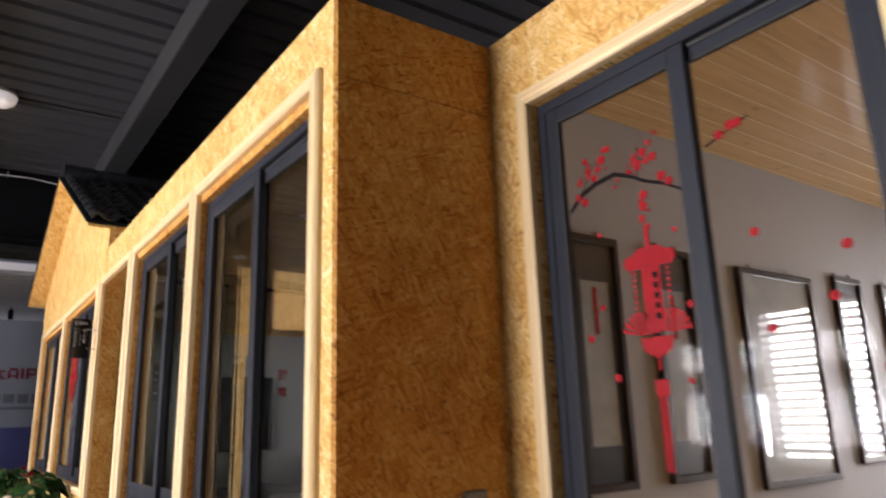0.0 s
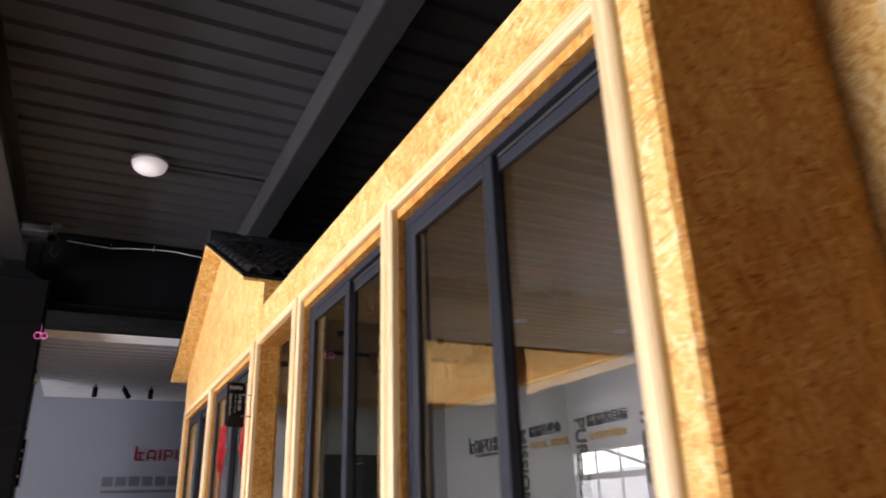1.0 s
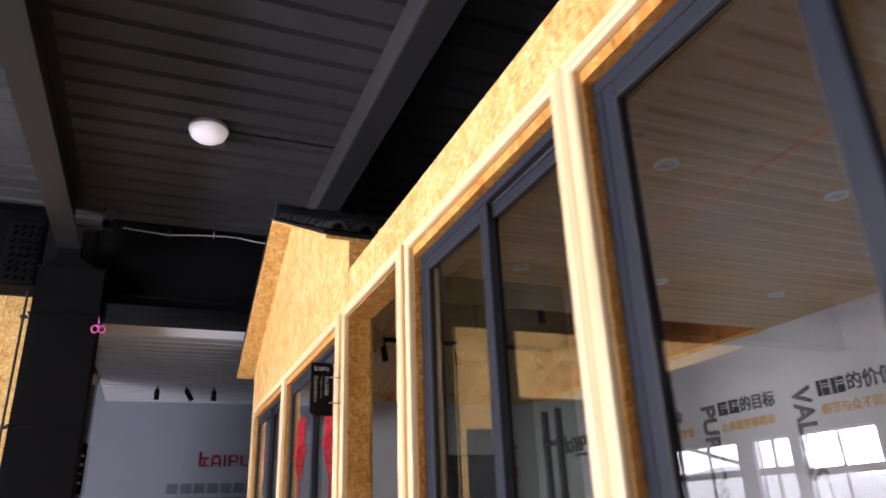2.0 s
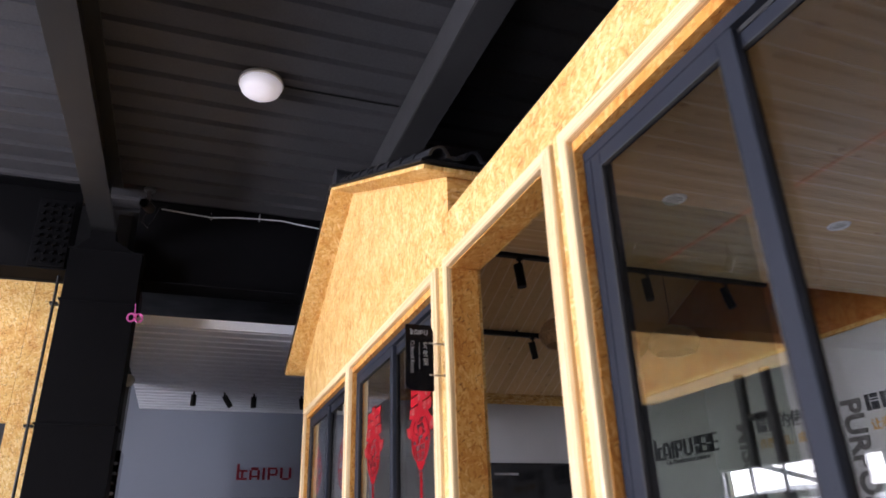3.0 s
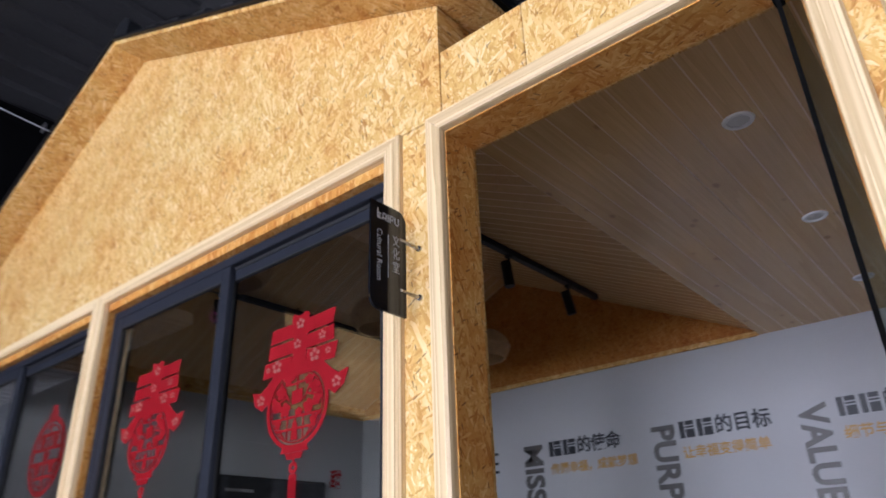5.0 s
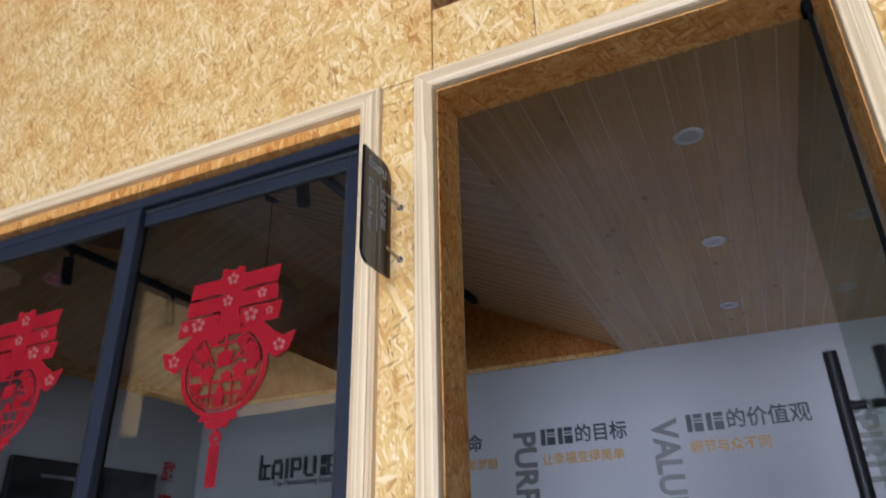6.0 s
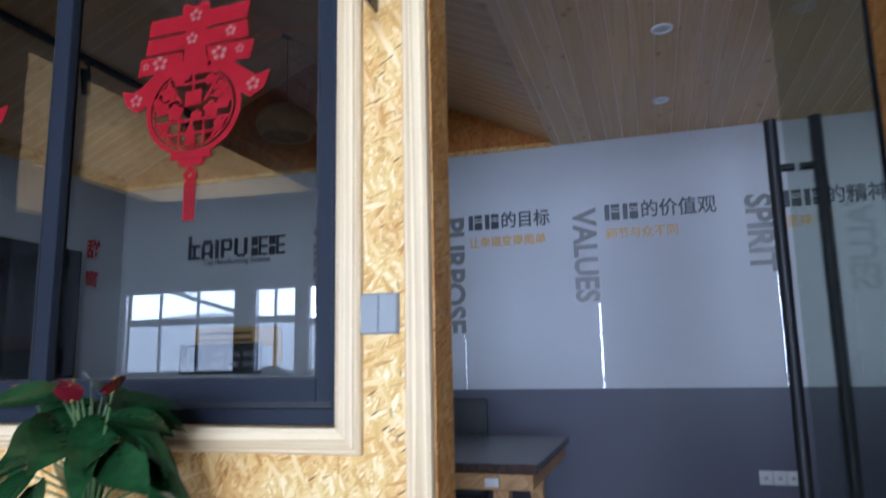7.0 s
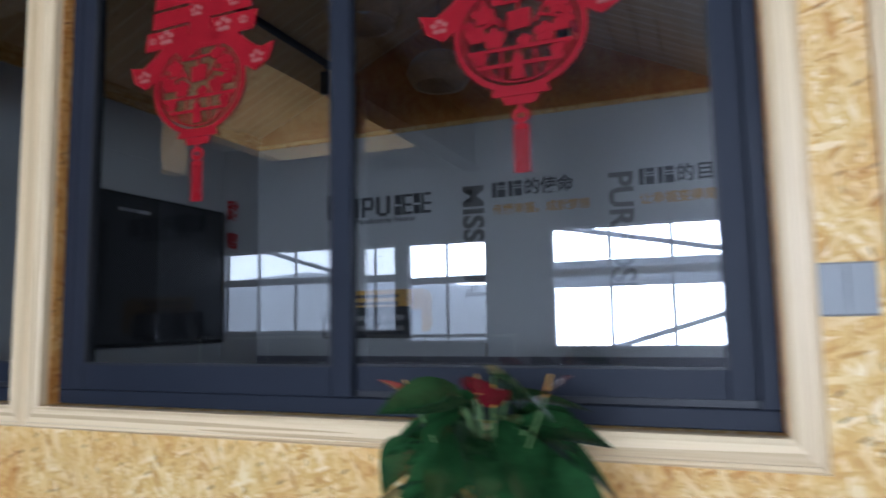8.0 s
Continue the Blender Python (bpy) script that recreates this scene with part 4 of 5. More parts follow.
def logo_shapes(parent, at, facing, size, material, extra=True):
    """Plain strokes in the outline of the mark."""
    h = size
    strokes = [  # x, y, w, h in units of the height
        [(0.0, 0.0, 0.16, 1.25), (0.16, 0.0, 0.5, 0.15), (0.16, 0.62, 0.5, 0.15), (0.28, 0.15, 0.14, 0.47)],
        [(0.80, 0.0, 0.15, 0.75), (1.30, 0.0, 0.15, 0.75), (0.90, 0.75, 0.45, 0.22), (0.95, 0.2, 0.35, 0.14)],
        [(1.62, 0.0, 0.16, 0.97)],
        [(1.95, 0.0, 0.16, 0.97), (2.11, 0.82, 0.42, 0.15), (2.11, 0.34, 0.42, 0.15), (2.45, 0.49, 0.14, 0.33)],
        [(2.75, 0.12, 0.16, 0.85), (2.91, 0.0, 0.40, 0.15), (3.31, 0.12, 0.16, 0.85)],
    ]
    if extra:
        for k in (3.75, 4.75):
            strokes.append([(k, 0.0, 0.32, 0.42), (k, 0.52, 0.32, 0.45), (k + 0.4, 0.0, 0.12, 0.97), (k + 0.58, 0.0, 0.3, 0.12), (k + 0.58, 0.4, 0.3, 0.12), (k + 0.58, 0.85, 0.3, 0.12)])
    for s in strokes:
        bm = bmesh.new()
        for x, y, w, hh in s:
            box(bm, x * h, (x + w) * h, y * h, (y + hh) * h, 0.0, 0.012)
        bmesh.ops.transform(bm, matrix=Matrix.Translation(at) @ facing, verts=bm.verts[:])
        part("mark", bm, material, parent)


logo_shapes(logo, (LX, 8.107, 1.908), FACE_WEST, 0.146, INK)
lettering("tagline", "Cap Manufacturing Solution", 0.06, (LX, 7.97, 1.848), FACE_WEST, INK, logo, 0.004, 0, width=0.56)

# gold and black boards on the back wall
gold = thing("gold_board", "ochre board with a rounded end on the back wall", "sign", (BACK, 7.65, 1.25))
bm = bmesh.new()
outline = [(-0.36, 0.0), (-0.36, 0.14)] + [(0.29 + 0.07 * math.sin(a * math.pi / 12), 0.07 + 0.07 * math.cos(a * math.pi / 12)) for a in range(7)] + [(0.36 - 0.05 * (1 - math.cos(a * math.pi / 12)), -0.10 - 0.05 * math.sin(a * math.pi / 12)) for a in range(7)] + [(0.29, -0.15), (0.29, 0.0)]
prism(bm, [(-p, q) for p, q in outline], -0.02, -0.003, "x")
part("panel", bm, GOLD, gold)
for z in (0.085, 0.035):
    part("text_bar", boxes((-0.024, -0.02, -0.12, 0.33, z, z + 0.022)), TABLE, gold, "dark unreadable line")
blackb = thing("black_board", "black display board with pale lines on the back wall", "sign", (BACK, 7.78, 1.058))
part("panel", soft_box(-0.05, -0.026, -0.34, 0.34, 0, 0.215), SCREEN, blackb)
for z in (0.12, 0.05):
    for a in (-0.30, -0.17, -0.04):
        part("text_bar", boxes((-0.053, -0.05, a, a + 0.10, z, z + 0.035)), STEEL, blackb, "pale unreadable mark")
bm = bmesh.new()
prism(bm, [(0.18, 0.01), (0.33, 0.01), (0.31, 0.1), (0.24, 0.19), (0.2, 0.2), (0.22, 0.1)], -0.0535, -0.05, "x")
part("picture", bm, STEEL, blackb, "pale curved picture")

# ---- end wall: screen and red characters ----
tv = thing("television", "large black wall screen with a slim frame", "television", (2.97, SIDE, 1.05))
part("bezel", soft_box(-0.555, 0.555, -0.05, -0.002, 0, 0.90, 0.004), BLACK, tv)
part("screen", boxes((-0.54, 0.54, -0.0525, -0.05, 0.02, 0.885)), SCREEN, tv)
part("badge", boxes((-0.36, -0.12, -0.055, -0.0525, 0.79, 0.81)), STEEL, tv, "small pale mark")
for ch, z in (("甜", 1.915), ("蜜", 1.685)):
    g = thing("red_character", "red papercut character on the white end wall", "decoration", group="red wall characters")
    lettering("character", ch, 0.15, (3.61, SIDE - 0.0005, z), FACE_SOUTH, RED, g, 0.003, 0, width=0.125, bold=0.004)

# ---- table, chair, socket ----
table = thing("meeting_table", "dark wooden table with a raw wood edge", "table", (2.57, 6.31, 0))
part("tabletop", soft_box(-0.48, 0.46, -1.12, 1.12, 0.715, 0.75, 0.004), TABLE, table)
part("apron", soft_box(-0.46, 0.44, -1.10, 1.10, 0.655, 0.714, 0.004), EDGE_WOOD, table, "raw brown wood edge")
for sx in (-0.40, 0.36):
    for sy in (-1.0, 0.97):
        part("leg", soft_box(sx, sx + 0.06, sy, sy + 0.06, 0, 0.655), EDGE_WOOD, table)
part("tag", boxes((-0.483, -0.4605, -0.98, -0.93, 0.67, 0.70)), POT, table, "small white tag")


def office_chair(x, y, turn):
    c = thing("office_chair", "black mesh office chair at the table", "chair", (x, y, 0), group="chairs at the table")
    part("seat", bevel(boxes((-0.22, 0.22, -0.23, 0.23, 0.44, 0.50)), 0.02, 2), BLACK, c, smooth=True)
    bm = boxes((0.20, 0.235, -0.20, 0.20, 0.56, 0.905))
    part("backrest", bevel(bm, 0.012, 2), ALU_DARK, c, smooth=True)
    bm = bmesh.new()
    tube(bm, (0.23, 0, 0.48), (0.235, 0, 0.62), 0.02)
    tube(bm, (0.05, 0, 0.47), (0.24, 0, 0.48), 0.02)
    part("back_post", bm, BLACK, c)
    bm = bmesh.new()
    tube(bm, (0, 0, 0.09), (0, 0, 0.44), 0.03)
    part("column", bm, BLACK, c)
    for k in range(5):
        a = 2 * math.pi * k / 5
        bm = bmesh.new()
        tube(bm, (0, 0, 0.10), (0.29 * math.cos(a), 0.29 * math.sin(a), 0.07), 0.022, 0.014)
        leg = part("leg", bm, BLACK, c)
        bm = bmesh.new()
        tube(bm, (0.29 * math.cos(a), 0.29 * math.sin(a) - 0.02, 0.03), (0.29 * math.cos(a), 0.29 * math.sin(a) + 0.02, 0.03), 0.03)
        part("castor", bm, BLACK, leg)
    c.rotation_euler[2] = radians(turn)
    return c


office_chair(3.22, 5.86, 8)
office_chair(3.28, 6.75, -5)
sock = thing("wall_socket", "white triple wall socket on the grey dado", "socket", (BACK - 0.004, 4.15, 0.398))
for y in (-0.106, -0.035, 0.036):
    p = part("plate", soft_box(-0.012, 0, y, y + 0.0695, 0, 0.078), POT, sock)
    part("slot", boxes((-0.0135, -0.012, y + 0.027, y + 0.031, 0.03, 0.048), (-0.0135, -0.012, y + 0.038, y + 0.042, 0.03, 0.048)), BLACK, p)

# ---- ceiling fittings in the house ----


def downlight(x, y):
    d = thing("downlight", "round white recessed downlight in the board ceiling", "lamp", (x, y, CEIL), group="recessed downlights")
    bm = bmesh.new()
    lathe(bm, [(0.031, 0.002), (0.033, -0.005), (0.044, -0.006), (0.048, 0.0)], sides=28)
    part("ring", bm, FITTING, d, smooth=True)
    bm = bmesh.new()
    lathe(bm, [(0.032, -0.001), (0.02, -0.0018), (0.0008, -0.002)], sides=28)
    part("lens", bm, POT, d)
    return d


for x in (1.65, 2.51, 3.37):
    for y in (4.65, 3.52, 2.36):
        downlight(x, y)
for x, y in ((2.65, 0.75), (2.65, -0.4), (3.4, 0.75), (3.4, -0.4)):
    downlight(x, y)


def slope_z(y):
    return CEIL + 0.02 + PITCH * (RIDGE - 5.32 - abs(y - RIDGE))


def track(y, x0, x1, heads, tip):
    t = thing("track_light", "black ceiling track with cylinder spotlights on a board slope", "lamp", (x0, y, slope_z(y)), group="track lights")
    part("rail", soft_box(0, x1 - x0, -0.018, 0.018, -0.05, -0.012, 0.002), BLACK, t)
    for x in (0.05, (x1 - x0) / 2, x1 - x0 - 0.05):
        bm = bmesh.new()
        tube(bm, (x, 0, -0.03), (x, 0, 0.012), 0.012)
        part("bracket", bm, BLACK, t)
    for hx, lean in heads:
        a = Vector((hx - x0, 0, -0.05))
        d = Vector((math.sin(radians(lean)) * 0.6, tip, -1)).normalized()
        bm = bmesh.new()
        tube(bm, a, a + Vector((0, 0, -0.05)), 0.008)
        bmesh.ops.create_cube(bm, size=0.03, matrix=Matrix.Translation(a))
        arm = part("arm", bm, BLACK, t)
        bm = bmesh.new()
        c = a + Vector((0, 0.02, -0.055))
        tube(bm, c - d * 0.02, c + d * 0.13, 0.029, sides=18)
        part("head", bm, BLACK, arm, smooth=True)
    return t


track(6.2, 1.15, 3.68, ((1.75, 6), (2.68, 2), (3.32, 22)), -0.1)
track(7.9, 1.3, 3.80, ((1.95, 18), (2.70, 25), (3.62, 20)), 0.12)


def pendant(x, y, rim):
    p = thing("pendant_lamp", "woven bamboo pendant lamp on a thin black cord", "lamp", (x, y, rim), group="bamboo pendant lamps")
    prof = [(0.155, 0.0), (0.185, 0.035), (0.195, 0.075), (0.185, 0.12), (0.15, 0.165), (0.10, 0.195), (0.055, 0.205)]

    def rad(h):
        for (r0, h0), (r1, h1) in zip(prof, prof[1:]):
            if h0 <= h <= h1:
                return r0 + (r1 - r0) * (h - h0) / (h1 - h0)
        return 0.055
    bm = bmesh.new()
    lathe(bm, [(r - 0.006, h) for r, h in prof], sides=28)
    part("lining", bm, BAMBOO, p, "thin bamboo lining", smooth=True)
    bm = bmesh.new()
    for s in (-1, 1):                       # two crossing sets of canes
        for k in range(22):
            a0 = 2 * math.pi * k / 22
            last = None
            for i in range(9):
                hh = 0.205 * i / 8
                a = a0 + s * 0.9 * i / 8
                r = rad(hh) + 0.001 * s
                q = Vector((r * math.cos(a), r * math.sin(a), hh))
                if last is not None:
                    tube(bm, last, q, 0.0032, sides=4)
                last = q
    part("weave", bm, BAMBOO, p)
    bm = bmesh.new()
    for r, h in ((0.155, 0.0), (0.195, 0.075), (0.056, 0.205)):
        for k in range(28):
            a, b = 2 * math.pi * k / 28, 2 * math.pi * (k + 1) / 28
            tube(bm, (r * math.cos(a), r * math.sin(a), h), (r * math.cos(b), r * math.sin(b), h), 0.006, sides=5)
    part("hoop", bm, BAMBOO, p)
    bm = bmesh.new()
    tube(bm, (0, 0, 0.2), (0, 0, slope_z(y) - rim - 0.01), 0.003, sides=6)
    part("cord", bm, BLACK, p)
    bm = bmesh.new()
    lathe(bm, [(0.045, 0.0), (0.045, -0.02), (0.005, -0.03)], (0, 0, slope_z(y) - rim + 0.012), 16, True)
    part("rose", bm, BLACK, p)
    bm = bmesh.new()
    lathe(bm, [(0.001, 0.05), (0.035, 0.065), (0.045, 0.10), (0.02, 0.15), (0.001, 0.16)], sides=16)
    part("bulb", bm, POT, p, smooth=True)
    return p


for x in (1.45, 2.50, 3.46):
    pendant(x, 7.0, 2.60)

# ---- on the front: switch, flag sign, papercuts ----
sw = thing("light_switch", "grey double rocker switch on the strand board", "switch", (FX, 5.292, 1.211))
part("plate", soft_box(-0.009, 0, -0.041, 0.041, -0.041, 0.041, 0.002), SWITCH, sw)
for y in (-0.0395, 0.001):
    part("rocker", bevel(boxes((-0.013, -0.008, y, y + 0.0385, -0.039, 0.039)), 0.0015), SWITCH, sw)

sw2 = thing("light_switch", "grey single rocker switch on the return wall", "switch", (1.342, CORNER - 0.014, 1.116))
part("plate", soft_box(-0.041, 0.041, -0.009, 0, -0.041, 0.041, 0.002), SWITCH, sw2)
part("rocker", bevel(boxes((-0.038, 0.038, -0.013, -0.008, -0.038, 0.038)), 0.0015), SWITCH, sw2)

flag = thing("flag_sign", "black hanging sign with white lettering, two corners rounded", "sign", (0.848, 5.277, 1.829))
outline = [(-0.118, 0.035)] + [(-0.118 + 0.03 - 0.03 * math.cos(a * math.pi / 12), 0.035 - 0.03 * math.sin(a * math.pi / 12)) for a in range(1, 7)] + [(0.0, 0.005)] + [(0.0, 0.245)] + [(-0.03 + 0.03 * math.cos(a * math.pi / 12), 0.245 + 0.03 * math.sin(a * math.pi / 12)) for a in range(1, 7)] + [(-0.118, 0.275)]
bm = bmesh.new()
prism(bm, outline, -0.003, 0.003, "y")
part("plate", bm, SCREEN, flag)
SIGN_WHITE = make_plain("white_print", (0.36, 0.36, 0.37), 0.5)
logo_shapes(flag, (-0.098, -0.0032, 0.232), FACE_SOUTH @ Matrix.Diagonal((1, 1, 0.05, 1)), 0.021, SIGN_WHITE, extra=False)
for i, ch in enumerate("文化室"):
    lettering("lettering", ch, 0.032, (-0.046, -0.0032, 0.176 - i * 0.034), FACE_SOUTH, SIGN_WHITE, flag, 0.0006, 0, width=0.022)
lettering("lettering", "Cultural Room", 0.024, (-0.098, -0.0032, 0.205), FACE_SOUTH, SIGN_WHITE, flag, 0.0006, -90, width=0.13)
part("line", boxes((-0.062, -0.0607, -0.0038, -0.003, 0.09, 0.2)), SIGN_WHITE, flag)
for z in (0.07, 0.20):
    bm = bmesh.new()
    tube(bm, (-0.02, 0.0, z), (0.054, 0.0, z), 0.0045, sides=8)
    tube(bm, (0.047, 0.0, z), (0.0535, 0.0, z), 0.008, sides=8)
    part("standoff", bm, STEEL, flag)


def disc(bm, u, v, r, r_in=0.0, sides=20, a0=0.0, a1=360.0, x=0.0, t=0.0009):
    """A flat disc or ring in the glass plane; u runs to the right."""
    n = max(3, int(sides * (a1 - a0) / 360))
    ang = [radians(a0 + (a1 - a0) * i / n) for i in range(n + 1)]
    for i in range(n):
        c = [(u + q * math.cos(a), v + q * math.sin(a)) for q, a in ((r_in, ang[i]), (r, ang[i]), (r, ang[i + 1]), (r_in, ang[i + 1]))]
        if r_in == 0:
            c = c[1:3] + [(u, v)]
        flat(bm, c, x, t)


def flat(bm, pts, x=0.0, t=0.0009):
    lift = 0.00004 * ((len(bm.faces) // 6) % 25)      # no two pieces in one plane
    prism(bm, [(-p, q) for p, q in pts], x - t - lift, x + lift, "x")


def flower(bm, u, v, r, x=0.0):
    for k in range(5):
        a = radians(72 * k + 90)
        disc(bm, u + r * 0.55 * math.cos(a), v + r * 0.55 * math.sin(a), r * 0.42, sides=8, x=x)
    disc(bm, u, v, r * 0.2, sides=6, x=x)


def papercut(x, y, z, size=1.0):
    """A red festival papercut: character bars, swept wings, open medallion, tassel."""
    p = thing("window_papercut", "red papercut festival sticker with lattice medallion and tassel", "sticker", (x, y, z), group="window papercuts")
    bm = bmesh.new()
    # notched crown and three bars with clear gaps
    for pts in ([(-0.034, 0.30), (0.034, 0.30), (0.032, 0.366), (0.014, 0.372), (0.006, 0.364), (-0.018, 0.366), (-0.024, 0.373), (-0.036, 0.368)],
                [(-0.122, 0.300), (0.126, 0.308), (0.134, 0.352), (0.030, 0.347), (-0.118, 0.343)],
                [(-0.128, 0.252), (0.132, 0.260), (0.128, 0.303), (0.0, 0.296), (-0.124, 0.294)],
                [(-0.030, 0.20), (0.030, 0.20), (0.024, 0.31), (-0.024, 0.31)],
                [(-0.146, 0.200), (-0.03, 0.206), (-0.03, 0.249), (-0.140, 0.246)],
                [(0.030, 0.204), (0.136, 0.206), (0.146, 0.252), (0.03, 0.253)],
                [(-0.092, 0.186), (0.092, 0.186), (0.07, 0.226), (-0.07, 0.226)]):
        flat(bm, pts)
    # wings sweeping down and out, ending in a curl
    for s in (-1, 1):
        flat(bm, [(s * 0.045, 0.222), (s * 0.09, 0.212), (s * 0.125, 0.180), (s * 0.152, 0.162), (s * 0.186, 0.170), (s * 0.172, 0.128), (s * 0.140, 0.108), (s * 0.112, 0.128), (s * 0.092, 0.165), (s * 0.04, 0.200)][::s])
    flat(bm, [(-0.052, -0.022), (0.052, -0.022), (0.046, -0.002), (-0.046, -0.002)])
    flat(bm, [(-0.026, -0.040), (0.026, -0.040), (0.034, -0.023), (-0.034, -0.023)])
    part("crown", bm, STICKER_RED, p)
    # medallion: two rings, tracery with open gaps
    ring = bmesh.new()
    c = 0.102
    disc(ring, 0, c, 0.118, 0.106, 40)
    disc(ring, 0, c, 0.100, 0.096, 40)
    for k in (-0.034, -0.004, 0.026):
        flat(ring, [(k, c - 0.09), (k + 0.005, c - 0.09), (k + 0.005, c - 0.025), (k, c - 0.025)])
    for v, w in ((c - 0.030, 0.092), (c - 0.062, 0.074)):
        flat(ring, [(-w, v - 0.0035), (w, v - 0.0035), (w, v + 0.0035), (-w, v + 0.0035)])
    flat(ring, [(-0.017, c - 0.092), (0.010, c - 0.092), (0.006, c - 0.05), (-0.004, c - 0.035), (-0.013, c - 0.05)])
    for s in (-1, 1):
        flat(ring, [(s * 0.040, c - 0.086), (s * 0.048, c - 0.082), (s * 0.088, c - 0.034), (s * 0.080, c - 0.030)][::s])
        flat(ring, [(s * 0.094, c + 0.006), (s * 0.097, c + 0.012), (s * 0.034, c + 0.032), (s * 0.032, c + 0.027)][::s])
        flat(ring, [(s * 0.060, c + 0.074), (s * 0.066, c + 0.070), (s * 0.030, c + 0.012), (s * 0.026, c + 0.016)][::s])
    flat(ring, [(-0.020, c + 0.004), (0.022, c + 0.008), (0.022, c + 0.046), (-0.020, c + 0.042)])
    flat(ring, [(-0.030, c + 0.058), (0.034, c + 0.062), (0.034, c + 0.068), (-0.030, c + 0.064)])
    flat(ring, [(-0.003, c + 0.04), (0.003, c + 0.04), (0.003, c + 0.094), (-0.003, c + 0.094)])
    for u, v, r in ((-0.062, 0.044, 0.022), (-0.078, 0.006, 0.019), (-0.044, -0.006, 0.023), (0.046, -0.008, 0.022), (0.076, 0.004, 0.018), (0.068, 0.040, 0.021), (0.044, 0.066, 0.017), (-0.036, 0.074, 0.018), (0.010, -0.020, 0.016), (-0.070, -0.042, 0.015), (0.066, -0.046, 0.015), (-0.018, 0.082, 0.012), (0.084, 0.024, 0.012), (-0.090, 0.026, 0.012)):
        flower(ring, u, c + v, r)
    part("medallion", ring, STICKER_RED, p)
    tas = bmesh.new()
    disc(tas, 0, -0.062, 0.016, 0.006, sides=12)
    flat(tas, [(-0.004, -0.048), (0.004, -0.048), (0.004, -0.038), (-0.004, -0.038)])
    flat(tas, [(-0.014, -0.088), (0.014, -0.088), (0.012, -0.078), (-0.012, -0.078)])
    for k in range(4):
        u = -0.0135 + k * 0.0072
        flat(tas, [(u, -0.172), (u + 0.0052, -0.172), (u + 0.0052, -0.088), (u, -0.088)])
    part("tassel", tas, STICKER_RED, p)
    # pale flower cut-outs over the bars
    for u, v, q in ((0.0, 0.338, 0.011), (-0.008, 0.279, 0.010), (0.088, 0.282, 0.009), (0.062, 0.231, 0.013), (-0.088, 0.228, 0.013), (0.146, 0.140, 0.011), (-0.146, 0.140, 0.011), (0.112, 0.232, 0.007), (-0.125, 0.225, 0.006)):
        fl = bmesh.new()
        for k in range(5):
            a = radians(72 * k + 20)
            disc(fl, u + q * math.cos(a), v + q * math.sin(a), q * 0.5, sides=6, x=-0.0022, t=0.0003)
        part("cut_out", fl, PAPER_PALE, p, "pale cut-out flower")
    p.scale = (1, size * 1.15, size * 1.03)
    return p


PAPER_PALE = make_plain("pale_cut_paper", (0.34, 0.12, 0.10), 0.6, spec=0.1)
papercut(WX + 0.0336, 5.81, 1.632)
papercut(WX + 0.0096, 6.585, 1.635)


def round_papercut(x, y, z):
    p = thing("round_papercut", "round red papercut sticker with a crest on the glass", "sticker", (x, y, z), group="window papercuts")
    bm = bmesh.new()
    disc(bm, 0, 0, 0.17, 0.145, 36)
    disc(bm, 0, 0, 0.135, 0.128, 36)
    for v, w in ((-0.09, 0.1), (-0.03, 0.135), (0.03, 0.135), (0.09, 0.1)):
        flat(bm, [(-w, v - 0.008), (w, v - 0.008), (w, v + 0.008), (-w, v + 0.008)])
    flat(bm, [(-0.012, -0.14), (0.012, -0.14), (0.012, 0.14), (-0.012, 0.14)])
    for u, v in ((-0.06, 0.06), (0.06, 0.06), (-0.07, -0.05), (0.07, -0.05), (0, 0.0)):
        flower(bm, u, v, 0.034)
    part("medallion", bm, RED, p)
    bm = bmesh.new()
    flat(bm, [(-0.05, 0.168), (0.05, 0.168), (0.02, 0.22), (-0.02, 0.22)])
    part("crest", bm, RED, p)
    return p


round_papercut(WX + 0.0410, 7.52, 1.80)
round_papercut(WX + 0.0170, 8.36, 1.83)

# ---- plum branch and lantern stickers on the wide window ----
G5 = RX + 0.025 + 0.0105
TWIG = make_plain("black_branch_print", (0.008, 0.006, 0.006), 0.6, spec=0.05)
branch = thing("branch_sticker", "plum branch sticker with red blossom on the window", "sticker", (G5 - 0.0005, 1.185, 1.972))
bm = bmesh.new()
main = [(-0.20, -0.045), (-0.15, -0.005), (-0.10, 0.012), (-0.03, 0.02), (0.02, 0.0), (0.07, -0.03), (0.12, -0.05), (0.17, -0.08), (0.185, -0.10)]
for (a, b), (c, d) in zip(main, main[1:]):
    w = 0.009 - 0.006 * (a + 0.2) / 0.4
    flat(bm, [(a, b - w), (c, d - w), (c, d + w), (a, b + w)])
for pts in ([(-0.15, 0.0), (-0.12, 0.05), (-0.06, 0.10)], [(-0.12, 0.05), (-0.13, 0.10)], [(0.04, -0.01), (0.06, 0.04), (0.10, 0.075)], [(0.06, 0.04), (0.05, 0.07)]):
    for (a, b), (c, d) in zip(pts, pts[1:]):
        flat(bm, [(a, b), (c, d), (c + 0.004, d + 0.002), (a + 0.004, b + 0.002)])
part("branch", bm, TWIG, branch)
bm = bmesh.new()
rb = random.Random(11)
